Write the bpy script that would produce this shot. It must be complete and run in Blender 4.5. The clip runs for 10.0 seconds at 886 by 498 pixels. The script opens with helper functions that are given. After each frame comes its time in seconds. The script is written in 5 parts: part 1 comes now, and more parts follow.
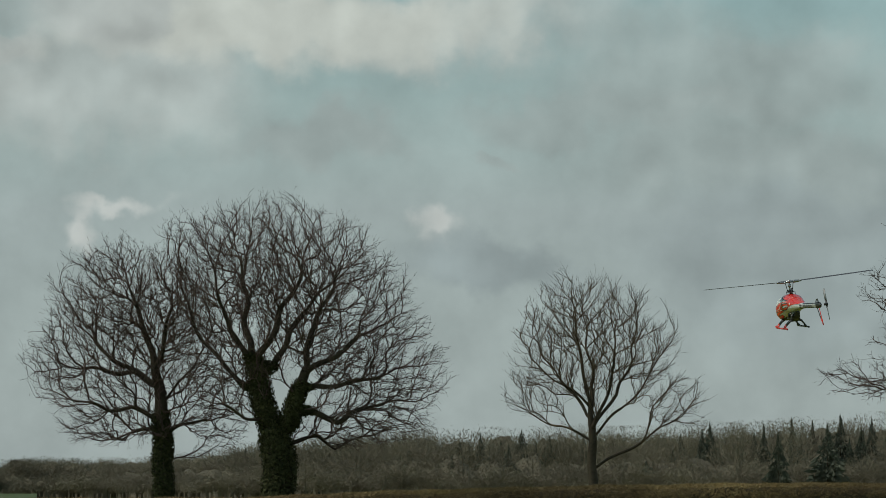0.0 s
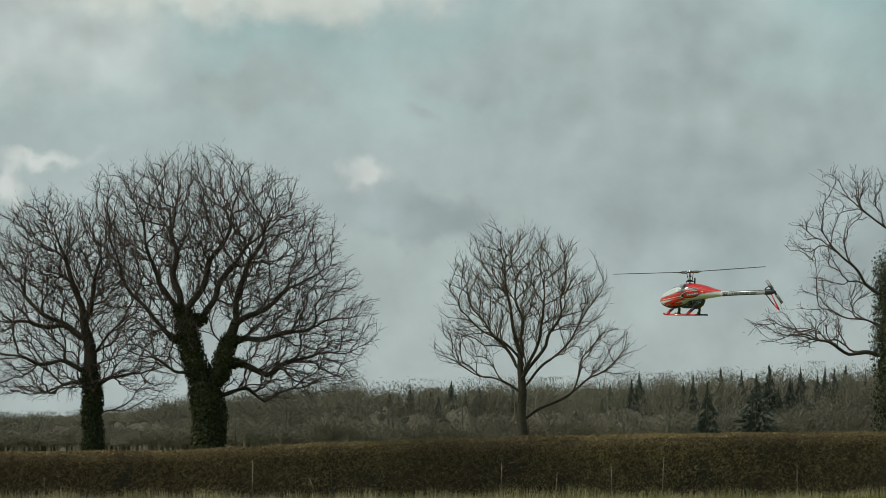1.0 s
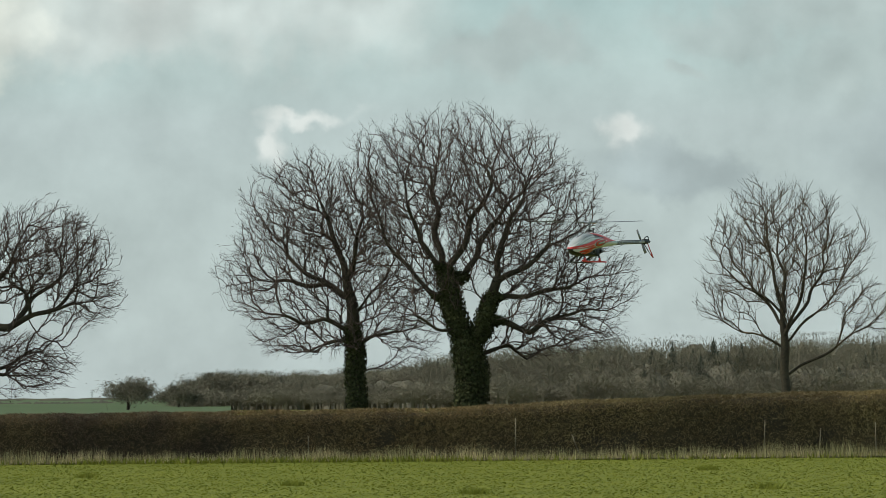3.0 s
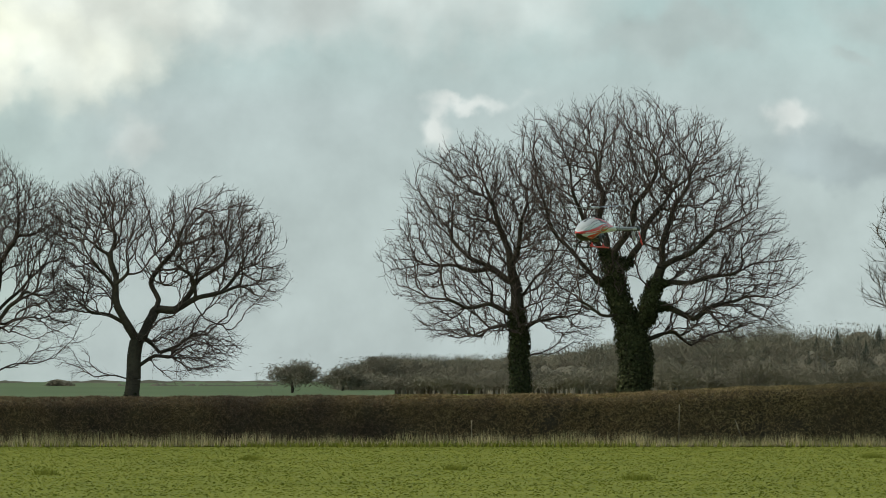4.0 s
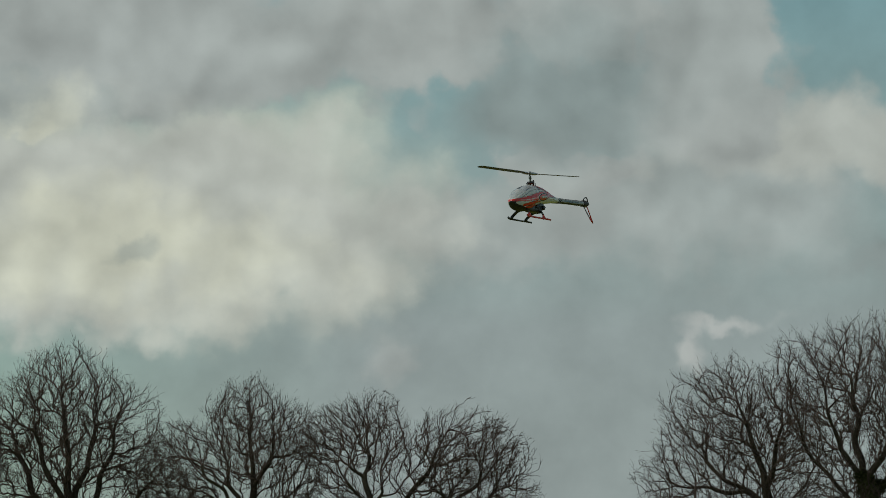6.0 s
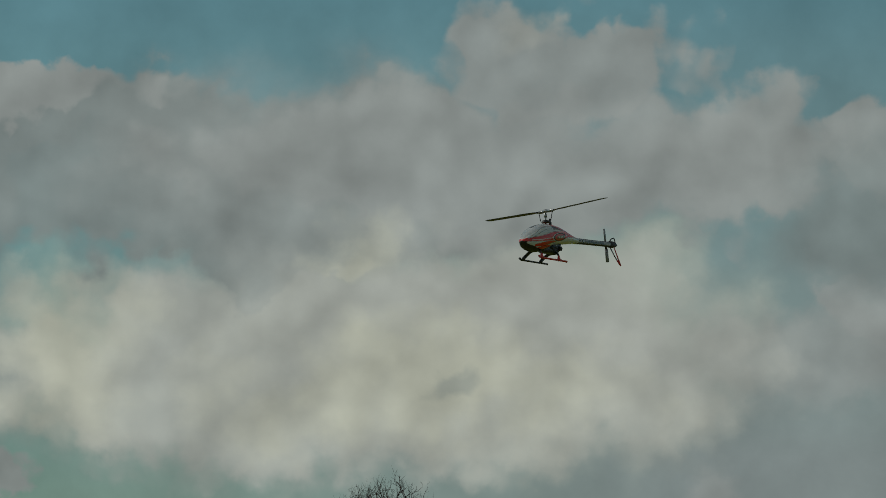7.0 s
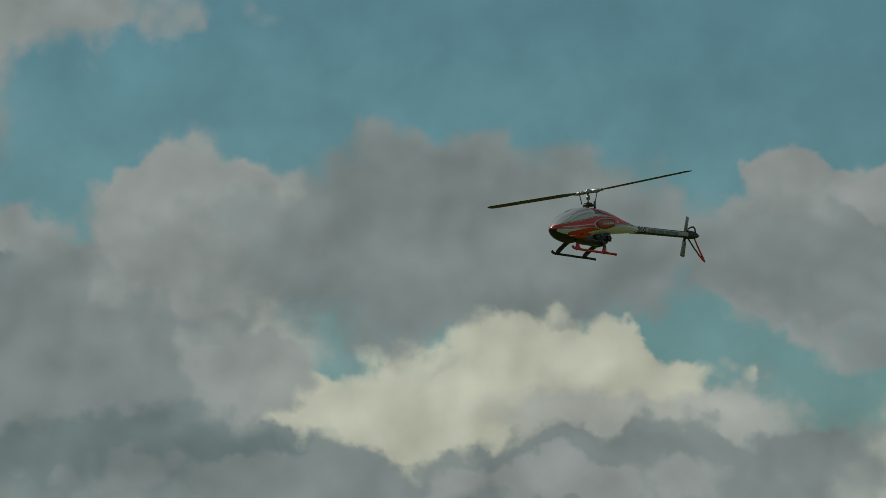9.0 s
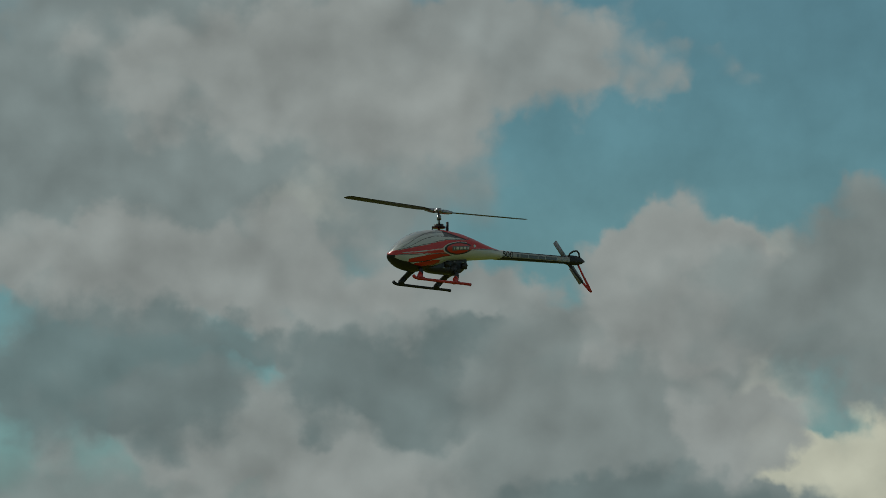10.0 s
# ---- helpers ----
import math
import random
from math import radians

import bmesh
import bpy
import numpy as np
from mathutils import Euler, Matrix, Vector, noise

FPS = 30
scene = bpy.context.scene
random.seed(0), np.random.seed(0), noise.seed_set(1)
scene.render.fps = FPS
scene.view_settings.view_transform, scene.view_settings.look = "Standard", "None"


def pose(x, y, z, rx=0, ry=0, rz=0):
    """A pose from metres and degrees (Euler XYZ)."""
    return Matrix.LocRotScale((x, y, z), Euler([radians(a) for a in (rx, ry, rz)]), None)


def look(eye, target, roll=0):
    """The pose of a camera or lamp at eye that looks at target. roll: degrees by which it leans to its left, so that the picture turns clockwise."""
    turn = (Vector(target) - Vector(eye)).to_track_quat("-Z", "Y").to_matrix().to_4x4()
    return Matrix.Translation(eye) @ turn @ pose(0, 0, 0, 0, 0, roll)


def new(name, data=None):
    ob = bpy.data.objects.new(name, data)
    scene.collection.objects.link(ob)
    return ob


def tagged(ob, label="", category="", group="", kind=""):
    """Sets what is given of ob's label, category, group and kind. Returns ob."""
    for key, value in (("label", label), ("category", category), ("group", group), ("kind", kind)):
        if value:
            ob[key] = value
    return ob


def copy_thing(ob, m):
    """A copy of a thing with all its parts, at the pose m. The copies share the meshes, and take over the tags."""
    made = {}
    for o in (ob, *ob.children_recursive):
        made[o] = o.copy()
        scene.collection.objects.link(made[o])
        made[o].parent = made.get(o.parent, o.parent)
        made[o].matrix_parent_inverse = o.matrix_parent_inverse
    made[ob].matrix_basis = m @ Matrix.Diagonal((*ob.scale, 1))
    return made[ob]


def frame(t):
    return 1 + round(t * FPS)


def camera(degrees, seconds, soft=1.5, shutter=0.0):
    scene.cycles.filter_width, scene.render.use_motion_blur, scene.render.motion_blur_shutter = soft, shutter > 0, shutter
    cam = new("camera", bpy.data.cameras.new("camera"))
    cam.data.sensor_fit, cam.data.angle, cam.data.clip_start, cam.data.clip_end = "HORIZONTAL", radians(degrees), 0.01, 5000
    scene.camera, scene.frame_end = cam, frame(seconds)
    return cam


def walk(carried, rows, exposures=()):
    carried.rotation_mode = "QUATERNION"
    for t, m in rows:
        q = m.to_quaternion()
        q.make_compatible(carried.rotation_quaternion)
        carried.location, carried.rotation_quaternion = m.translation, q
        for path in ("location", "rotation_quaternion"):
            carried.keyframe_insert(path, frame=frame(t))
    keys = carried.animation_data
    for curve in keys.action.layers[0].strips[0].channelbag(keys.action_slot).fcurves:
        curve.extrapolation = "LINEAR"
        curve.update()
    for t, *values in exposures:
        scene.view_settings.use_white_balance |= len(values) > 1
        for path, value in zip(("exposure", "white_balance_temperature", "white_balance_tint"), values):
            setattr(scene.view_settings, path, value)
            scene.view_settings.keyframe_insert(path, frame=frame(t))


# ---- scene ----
# ---- camera: stands on one spot at eye height, long lens, pans after the model helicopter
EYE = 1.7


def aim(yaw, pitch, roll):
    return pose(0, 0, EYE, 90 + pitch, 0, yaw) @ pose(0, 0, 0, 0, 0, roll)


cam = camera(12.8, 10.0, soft=0.6)
walk(cam, [(t, aim(y, p, r)) for t, y, p, r in (
    (0.0, -5.851, 3.464, 0.161), (0.5, -6.584, 3.192, -0.010), (1.0, -6.882, 2.764, -0.145), (1.5, -6.125, 2.409, -0.240),
    (2.0, -5.285, 2.255, -0.457), (2.5, -3.990, 2.180, -0.485), (2.7, -3.667, 2.192, -0.500), (4.0, -0.700, 1.953, 0.022),
    (4.5, 0.000, 2.114, 0.150), (5.0, 0.370, 3.084, 0.333), (5.2, 0.678, 3.738, 0.305), (6.3, 4.113, 5.585, 0.062),
    (6.5, 4.926, 5.987, -0.125), (7.0, 7.632, 7.081, -0.164), (7.5, 9.680, 7.375, -0.160), (8.0, 11.903, 7.468, 0.039),
    (8.3, 14.514, 7.822, 0.134), (8.5, 16.478, 8.022, 0.300), (9.0, 20.652, 8.601, -0.141), (9.5, 23.108, 9.023, -0.341),
    (10.0, 27.813, 9.505, -0.438))],
    exposures=[(0.0, -0.45), (1.0, -0.2), (2.0, 0.08), (4.5, 0.1), (5.0, -0.02), (5.2, -0.1), (6.3, -0.98), (7.0, -1.2), (7.5, -1.24), (8.5, -1.18), (9.5, -1.14), (10.0, -1.14)])

# ---- world: clear sky with broken cloud, drawn over azimuth (left positive) and elevation in degrees
SUN_ELEVATION, SUN_AZIMUTH = 45.0, 93.0

world = bpy.data.worlds.new("sky")
scene.world = world
world.use_nodes = True
wt = world.node_tree
wt.nodes.clear()


def wnode(kind, **values):
    n = wt.nodes.new(kind)
    for key, value in values.items():
        n.inputs[key].default_value = value
    return n


def wmath(op, a, b=None, c=None):
    n = wt.nodes.new("ShaderNodeMath")
    n.operation = op
    for i, v in enumerate((a, b, c)):
        if v is None:
            continue
        if isinstance(v, (int, float)):
            n.inputs[i].default_value = v
        else:
            wt.links.new(v, n.inputs[i])
    return n.outputs[0]


def wmix(fac, a, b):
    n = wt.nodes.new("ShaderNodeMix")
    n.data_type = "RGBA"
    for i, v in ((0, fac), (6, a), (7, b)):
        if isinstance(v, (int, float, tuple)):
            n.inputs[i].default_value = v
        else:
            wt.links.new(v, n.inputs[i])
    return n.outputs[2]


coords = wt.nodes.new("ShaderNodeTexCoord")
split = wt.nodes.new("ShaderNodeSeparateXYZ")
wt.links.new(coords.outputs["Generated"], split.inputs[0])
azimuth = wmath("MULTIPLY", wmath("ARCTAN2", wmath("MULTIPLY", split.outputs[0], -1.0), split.outputs[1]), 57.2958)
elevation = wmath("MULTIPLY", wmath("ARCSINE", split.outputs[2]), 57.2958)
flat = wt.nodes.new("ShaderNodeCombineXYZ")
wt.links.new(azimuth, flat.inputs[0])
wt.links.new(elevation, flat.inputs[1])


def wnoise(scale, detail, rough=0.55):
    n = wnode("ShaderNodeTexNoise", Scale=scale, Detail=detail, Roughness=rough)
    wt.links.new(flat.outputs[0], n.inputs["Vector"])
    return n


def wvec(op, a, b, c=None):
    n = wt.nodes.new("ShaderNodeVectorMath")
    n.operation = op
    for i, v in enumerate((a, b, c)):
        if v is None:
            continue
        if isinstance(v, tuple):
            n.inputs[i].default_value = v
        else:
            wt.links.new(v, n.inputs[i])
    return n.outputs[1] if op == "LENGTH" else n.outputs[0]


broad, fine = wnoise(0.42, 2.0, 0.45), wnoise(1.2, 4.0, 0.5)
warp = wvec("MULTIPLY_ADD", broad.outputs["Color"], (2.2, 1.5, 0.0), (-1.1, -0.75, 0.0))
warp2 = wvec("MULTIPLY_ADD", fine.outputs["Color"], (1.1, 1.0, 0.0), (-0.55, -0.5, 0.0))
curl = wnoise(3.4, 3.0, 0.5)
warp3 = wvec("MULTIPLY_ADD", curl.outputs["Color"], (0.36, 0.36, 0.0), (-0.18, -0.18, 0.0))
place = wvec("ADD", wvec("ADD", wvec("ADD", flat.outputs[0], warp), warp2), warp3)

# rounded heads of the cumulus, at two sizes
heads = []
for size, share in ((0.95, 0.62), (2.3, 0.30)):
    cell = wt.nodes.new("ShaderNodeTexVoronoi")
    cell.feature, cell.voronoi_dimensions = "SMOOTH_F1", "2D"
    cell.inputs["Scale"].default_value, cell.inputs["Smoothness"].default_value = size, 0.35
    wt.links.new(wvec("ADD", flat.outputs[0], wvec("ADD", wvec("MULTIPLY", warp2, (0.6, 0.6, 0.0)), wvec("MULTIPLY", warp3, (0.6, 0.6, 0.0)))), cell.inputs["Vector"])
    heads.append(wmath("MULTIPLY", wmath("SUBTRACT", cell.outputs["Distance"], 0.42), share))
heads = wmath("ADD", heads[0], heads[1])

clear = wt.nodes.new("ShaderNodeTexSky")
clear.sky_type = "NISHITA"
clear.sun_disc = False
clear.sun_elevation, clear.sun_rotation = radians(SUN_ELEVATION), radians(-SUN_AZIMUTH)
sky = wmix(1.0, clear.outputs[0], (0.080, 0.123, 0.105, 1.0))
wt.nodes[-1].blend_type = "MULTIPLY"
# grey veil: thick towards the horizon, thin overhead
veil = wnode("ShaderNodeMapRange", **{"From Min": 11.0, "From Max": 4.0, "To Min": 0.0, "To Max": 1.0})
wt.links.new(elevation, veil.inputs[0])
side = wnode("ShaderNodeMapRange", **{"From Min": 14.0, "From Max": 4.0, "To Min": 0.25, "To Max": 1.0})
wt.links.new(azimuth, side.inputs[0])
sky = wmix(wmath("MULTIPLY", wmath("MULTIPLY", veil.outputs[0], side.outputs[0]), 0.92), sky, (0.458, 0.530, 0.530, 1.0))
# broken cloud all round, outside the banks set out below
spread = wnoise(0.07, 6.0, 0.6)
cover = wnode("ShaderNodeMapRange", **{"From Min": 0.44, "From Max": 0.56, "To Min": 0.0, "To Max": 1.0})
wt.links.new(spread.outputs[0], cover.inputs[0])
high = wnode("ShaderNodeMapRange", **{"From Min": 13.0, "From Max": 17.0, "To Min": 0.0, "To Max": 0.9})
wt.links.new(elevation, high.inputs[0])
sky = wmix(wmath("MULTIPLY", cover.outputs[0], high.outputs[0]), sky, (0.62, 0.62, 0.58, 1.0))

GLARE, BRIGHT, WHITE = (1.30, 1.28, 1.05, 1), (0.97, 1.00, 0.80, 1), (0.73, 0.78, 0.71, 1)
PUFF, SLATE = (0.92, 0.93, 0.88, 1), (0.365, 0.44, 0.445, 1)
PALE, GREY, SHADE = (0.56, 0.62, 0.595, 1), (0.418, 0.50, 0.487, 1), (0.28, 0.38, 0.38, 1)
layer, amount = [sky], [0.0]


def cloud(az, el, w, h, tone, soft=0.3, most=0.93):
    """One bank of cloud: centre, half width and half height in degrees, and how brightly it is lit."""
    d = wvec("MULTIPLY_ADD", place, (1 / w, 1 / h, 0.0), (-az / w, -el / h, 0.0))
    edge = wnode("ShaderNodeMapRange", **{"From Min": 1.0 + 0.6 * soft, "From Max": 1.0 - 0.6 * soft, "To Min": 0.0, "To Max": most})
    edge.interpolation_type = "SMOOTHSTEP"
    wt.links.new(wmath("MULTIPLY_ADD", heads, (0.25 if soft == 0.8 else 0.75) / max(0.6, h), wvec("LENGTH", d, None)), edge.inputs[0])
    layer.append(wmix(edge.outputs[0], layer[-1], tone))
    amount.append(wmath("MAXIMUM", edge.outputs[0], amount[-1]))


cloud(25.0, 5.2, 13.0, 1.5, GREY, 0.6)
cloud(-4.01, 6.83, 4.59, 0.66, PALE, 0.8, 0.78)
cloud(-10.08, 6.10, 2.46, 0.74, GREY, 0.8, 0.78)
cloud(-0.65, 5.85, 2.05, 1.07, PALE, 0.8, 0.78)
cloud(-8.44, 5.52, 2.46, 0.33, GREY, 0.8, 0.78)
cloud(-4.01, 5.11, 1.07, 0.23, GREY, 0.8, 0.78)
cloud(-6.35, 4.83, 0.29, 0.15, GREY, 0.8, 0.78)
cloud(-5.45, 3.68, 0.41, 0.26, PUFF, 1.0, 0.44)
cloud(-1.06, 4.17, 0.74, 0.15, PUFF, 1.0, 0.44)
cloud(-0.74, 3.80, 0.25, 0.29, PUFF, 1.0, 0.44)
cloud(-6.45, 3.20, 1.31, 0.33, SLATE, 0.8, 0.8)
cloud(-11.6, 3.4, 2.7, 1.5, SLATE, 0.8, 0.6)
cloud(-10.49, 4.87, 2.13, 0.57, GREY, 0.8, 0.78)
cloud(6.28, 5.80, 2.70, 1.56, BRIGHT, 0.9, 0.7)
cloud(6.61, 5.39, 0.82, 0.66, GLARE, 0.9, 0.7)
cloud(2.19, 5.63, 1.89, 0.66, PALE, 0.8, 0.78)
cloud(0.88, 6.33, 0.82, 0.25, WHITE, 0.8, 0.78)
cloud(-3.55, 6.86, 3.11, 0.61, WHITE, 0.8, 0.78)
cloud(3.74, 3.58, 0.49, 0.37, PALE, 0.8, 0.78)
cloud(-4.04, 5.14, 1.23, 0.37, GREY, 0.8, 0.78)
cloud(31.78, 11.23, 4.26, 2.87, GREY)
cloud(28.50, 12.14, 4.26, 1.07, PALE)
cloud(28.34, 11.23, 1.23, 0.66, PALE, 0.8)
cloud(29.65, 10.09, 0.49, 0.41, WHITE, 1.0, 0.6)
cloud(31.78, 9.19, 3.44, 0.90, PALE)
cloud(28.01, 8.53, 2.46, 0.90, PALE)
cloud(27.68, 6.73, 5.74, 1.23, PALE)
cloud(32.60, 7.55, 2.13, 1.07, SHADE, 0.45, 0.85)
cloud(30.80, 8.20, 0.90, 0.49, SHADE, 0.45, 0.85)
cloud(28.50, 7.46, 1.56, 0.82, SHADE, 0.45, 0.85)
cloud(27.27, 8.20, 0.82, 0.29, SHADE, 0.45, 0.85)
cloud(23.99, 8.69, 1.64, 1.39, PALE)
cloud(23.99, 9.43, 1.07, 0.57, WHITE, 0.8)
cloud(23.17, 7.38, 1.23, 0.49, WHITE, 0.8)
cloud(21.94, 6.56, 0.98, 0.66, BRIGHT, 0.3)
cloud(25.44, 7.30, 2.13, 1.80, GREY)
cloud(24.29, 9.26, 1.15, 0.82, PALE)
cloud(24.37, 8.77, 1.64, 1.15, PALE)
cloud(20.52, 8.69, 3.69, 1.39, GREY)
cloud(19.95, 6.48, 2.70, 0.90, BRIGHT, 0.3)
cloud(18.06, 6.97, 0.90, 0.49, BRIGHT, 0.3)
cloud(20.68, 6.89, 0.33, 0.16, GREY, 1.2, 0.45)
cloud(17.24, 6.15, 1.48, 0.37, WHITE, 0.8)
cloud(15.19, 8.28, 1.31, 1.31, PALE)
cloud(23.14, 6.97, 1.23, 0.74, PALE)
cloud(24.62, 5.66, 2.46, 0.66, SHADE, 0.45, 0.85)
cloud(19.70, 5.25, 5.74, 0.49, GREY)
cloud(19.71, 8.73, 2.87, 1.48, GREY)
cloud(13.56, 9.06, 2.70, 0.57, PALE)
cloud(9.47, 8.16, 3.28, 1.07, GREY)
cloud(20.28, 6.35, 1.23, 0.74, BRIGHT, 0.3)
cloud(18.97, 6.76, 1.89, 0.74, BRIGHT, 0.3)
cloud(18.07, 6.19, 1.64, 0.33, WHITE, 0.8)
cloud(17.50, 5.37, 3.44, 0.66, GREY)
cloud(18.89, 5.21, 1.80, 0.41, PALE)
cloud(20.61, 4.63, 0.57, 0.41, SHADE, 0.45, 0.85)
cloud(19.47, 4.55, 0.33, 0.33, SHADE, 0.45, 0.85)
cloud(10.37, 8.28, 7.38, 1.23, GREY)
cloud(14.06, 9.35, 2.05, 0.37, PALE)
cloud(6.02, 9.92, 2.05, 0.74, PALE)
cloud(6.43, 10.42, 0.49, 0.33, WHITE, 1.0, 0.6)
cloud(15.29, 5.58, 1.39, 0.74, GREY)
cloud(8.73, 5.42, 5.33, 1.64, WHITE, 0.35)
cloud(13.73, 6.40, 0.49, 0.49, WHITE, 1.0, 0.6)
cloud(13.24, 5.66, 0.98, 0.98, BRIGHT, 1.3, 0.75)
cloud(7.09, 5.42, 1.15, 0.66, BRIGHT, 1.3, 0.75)
cloud(8.73, 5.91, 1.64, 0.49, BRIGHT, 1.3, 0.75)
cloud(8.97, 6.93, 0.45, 0.25, BRIGHT, 0.3)
cloud(7.54, 4.92, 0.37, 0.20, GREY, 1.2, 0.45)
cloud(15.61, 6.40, 0.33, 0.16, WHITE, 1.2, 0.45)
cloud(15.61, 4.19, 0.66, 0.41, PALE)
cloud(14.14, 3.86, 0.57, 0.33, PALE)
cloud(6.43, 8.37, 4.92, 1.07, PALE)
cloud(10.53, 7.14, 1.64, 0.66, GREY)
cloud(3.16, 8.54, 1.23, 0.90, PALE)
cloud(1.11, 8.37, 0.98, 0.66, PALE)
cloud(-0.94, 7.96, 1.23, 1.48, PALE)
cloud(1.11, 6.32, 1.23, 0.49, PALE)
cloud(7.66, 5.67, 3.93, 1.48, WHITE, 0.8)
cloud(7.91, 5.01, 2.46, 0.74, BRIGHT, 1.3, 0.75)
cloud(8.89, 7.14, 0.45, 0.41, BRIGHT, 1.3, 0.75)
cloud(7.54, 4.93, 0.33, 0.18, GREY, 1.2, 0.45)
cloud(9.8, 8.3, 2.6, 1.3, PALE, 0.8, 0.55)
cloud(1.2, 7.4, 1.6, 0.9, GREY, 0.8, 0.85)

# billows within the cloud
grain = wnode("ShaderNodeMapRange", **{"From Min": 0.3, "From Max": 0.7, "To Min": 0.88, "To Max": 1.11})
billow = wnoise(0.7, 5.0, 0.55)
wt.links.new(billow.outputs[0], grain.inputs[0])


def puffs(scale, detail, shift):
    """Relief of the billows: the difference between the cloud's thickness here and a little towards the light."""
    here, there = wnoise(scale, detail, 0.55), wnode("ShaderNodeTexNoise", Scale=scale, Detail=detail, Roughness=0.55)
    bent = wvec("ADD", flat.outputs[0], wvec("MULTIPLY", warp, (0.5, 0.5, 0.0)))
    wt.links.new(bent, here.inputs["Vector"])
    wt.links.new(wvec("ADD", bent, shift), there.inputs["Vector"])
    return wmath("SUBTRACT", here.outputs[0], there.outputs[0])


relief = wmath("ADD", wmath("MULTIPLY", puffs(0.7, 2.0, (0.2, 0.34, 0.0)), 0.55), wmath("MULTIPLY", heads, -0.16))
lit = wmath("MULTIPLY_ADD", wmath("MULTIPLY", relief, amount[-1]), 1.0, grain.outputs[0])
shown = wt.nodes.new("ShaderNodeVectorMath")
shown.operation = "SCALE"
wt.links.new(layer[-1], shown.inputs[0])
wt.links.new(lit, shown.inputs["Scale"])
ground_fac = wnode("ShaderNodeMapRange", **{"From Min": -1.5, "From Max": -0.2, "To Min": 0.0, "To Max": 1.0})
wt.links.new(elevation, ground_fac.inputs[0])
out_colour = wmix(ground_fac.outputs[0], (0.08, 0.10, 0.05, 1), shown.outputs[0])
background = wt.nodes.new("ShaderNodeBackground")
wt.links.new(out_colour, background.inputs[0])
wt.links.new(background.outputs[0], wt.nodes.new("ShaderNodeOutputWorld").inputs[0])

sun = new("sun", bpy.data.lights.new("sun", "SUN"))
sun.data.energy, sun.data.angle, sun.data.color = 2.6, radians(10), (1.0, 0.95, 0.86)
a, e = radians(SUN_AZIMUTH), radians(SUN_ELEVATION)
sun.matrix_world = look((-math.sin(a) * math.cos(e) * 50, math.cos(a) * math.cos(e) * 50, math.sin(e) * 50), (0, 0, 0))


# ---- materials
def material(name, base, second, rough=0.8, scale=3.0, metal=0.0, bump=0.0, spread=0.5, fine_scale=0.0, per_piece=0.0, coat=0.0, translucent=0.0):
    """A surface of two tones mixed by noise at two scales, with relief and a random shift from piece to piece."""
    m = bpy.data.materials.new(name)
    m.use_nodes = True
    t = m.node_tree
    b = t.nodes["Principled BSDF"]
    b.inputs["Specular IOR Level"].default_value = 0.08 if rough > 0.85 else 0.5
    b.inputs["Roughness"].default_value, b.inputs["Metallic"].default_value, b.inputs["Coat Weight"].default_value = rough, metal, coat
    c = t.nodes.new("ShaderNodeTexCoord")
    n1, n2 = t.nodes.new("ShaderNodeTexNoise"), t.nodes.new("ShaderNodeTexNoise")
    n1.inputs["Scale"].default_value, n1.inputs["Detail"].default_value = scale, 4
    n2.inputs["Scale"].default_value, n2.inputs["Detail"].default_value = fine_scale or scale * 9, 3
    for n in (n1, n2):
        t.links.new(c.outputs["Object"], n.inputs["Vector"])
    add = t.nodes.new("ShaderNodeMath")
    add.operation = "MULTIPLY_ADD"
    add.inputs[1].default_value = 0.45
    t.links.new(n2.outputs[0], add.inputs[0])
    t.links.new(n1.outputs[0], add.inputs[2])
    ramp = t.nodes.new("ShaderNodeMapRange")
    ramp.inputs["From Min"].default_value, ramp.inputs["From Max"].default_value = 0.725 - 0.25 * spread, 0.725 + 0.25 * spread
    t.links.new(add.outputs[0], ramp.inputs[0])
    mix = t.nodes.new("ShaderNodeMix")
    mix.data_type = "RGBA"
    mix.inputs[6].default_value, mix.inputs[7].default_value = (*base, 1), (*second, 1)
    t.links.new(ramp.outputs[0], mix.inputs[0])
    colour = mix.outputs[2]
    if per_piece:
        g = t.nodes.new("ShaderNodeNewGeometry")
        hsv = t.nodes.new("ShaderNodeHueSaturation")
        r = t.nodes.new("ShaderNodeMapRange")
        r.inputs["To Min"].default_value, r.inputs["To Max"].default_value = 1 - per_piece, 1 + per_piece
        t.links.new(g.outputs["Random Per Island"], r.inputs[0])
        t.links.new(r.outputs[0], hsv.inputs["Value"])
        t.links.new(colour, hsv.inputs["Color"])
        colour = hsv.outputs[0]
    t.links.new(colour, b.inputs["Base Color"])
    if bump:
        k = t.nodes.new("ShaderNodeBump")
        k.inputs["Strength"].default_value, k.inputs["Distance"].default_value = 0.6, bump
        t.links.new(n2.outputs[0], k.inputs["Height"])
        t.links.new(k.outputs[0], b.inputs["Normal"])
    return m


BARK = material("oak bark", (0.048, 0.040, 0.031), (0.080, 0.067, 0.048), 0.95, 1.5, bump=0.02)
TWIG = material("dark twigs", (0.078, 0.057, 0.050), (0.115, 0.086, 0.074), 0.95, 0.6, per_piece=0.35)
ASH_TWIG = material("pale brown twigs", (0.085, 0.066, 0.048), (0.125, 0.098, 0.068), 0.95, 0.6, per_piece=0.35)
IVY = material("ivy leaves", (0.030, 0.034, 0.015), (0.055, 0.058, 0.026), 0.88, 1.2, per_piece=0.45)
GRASS = material("short field grass", (0.130, 0.144, 0.022), (0.158, 0.169, 0.027), 0.95, 0.35, fine_scale=3.0, bump=0.03)
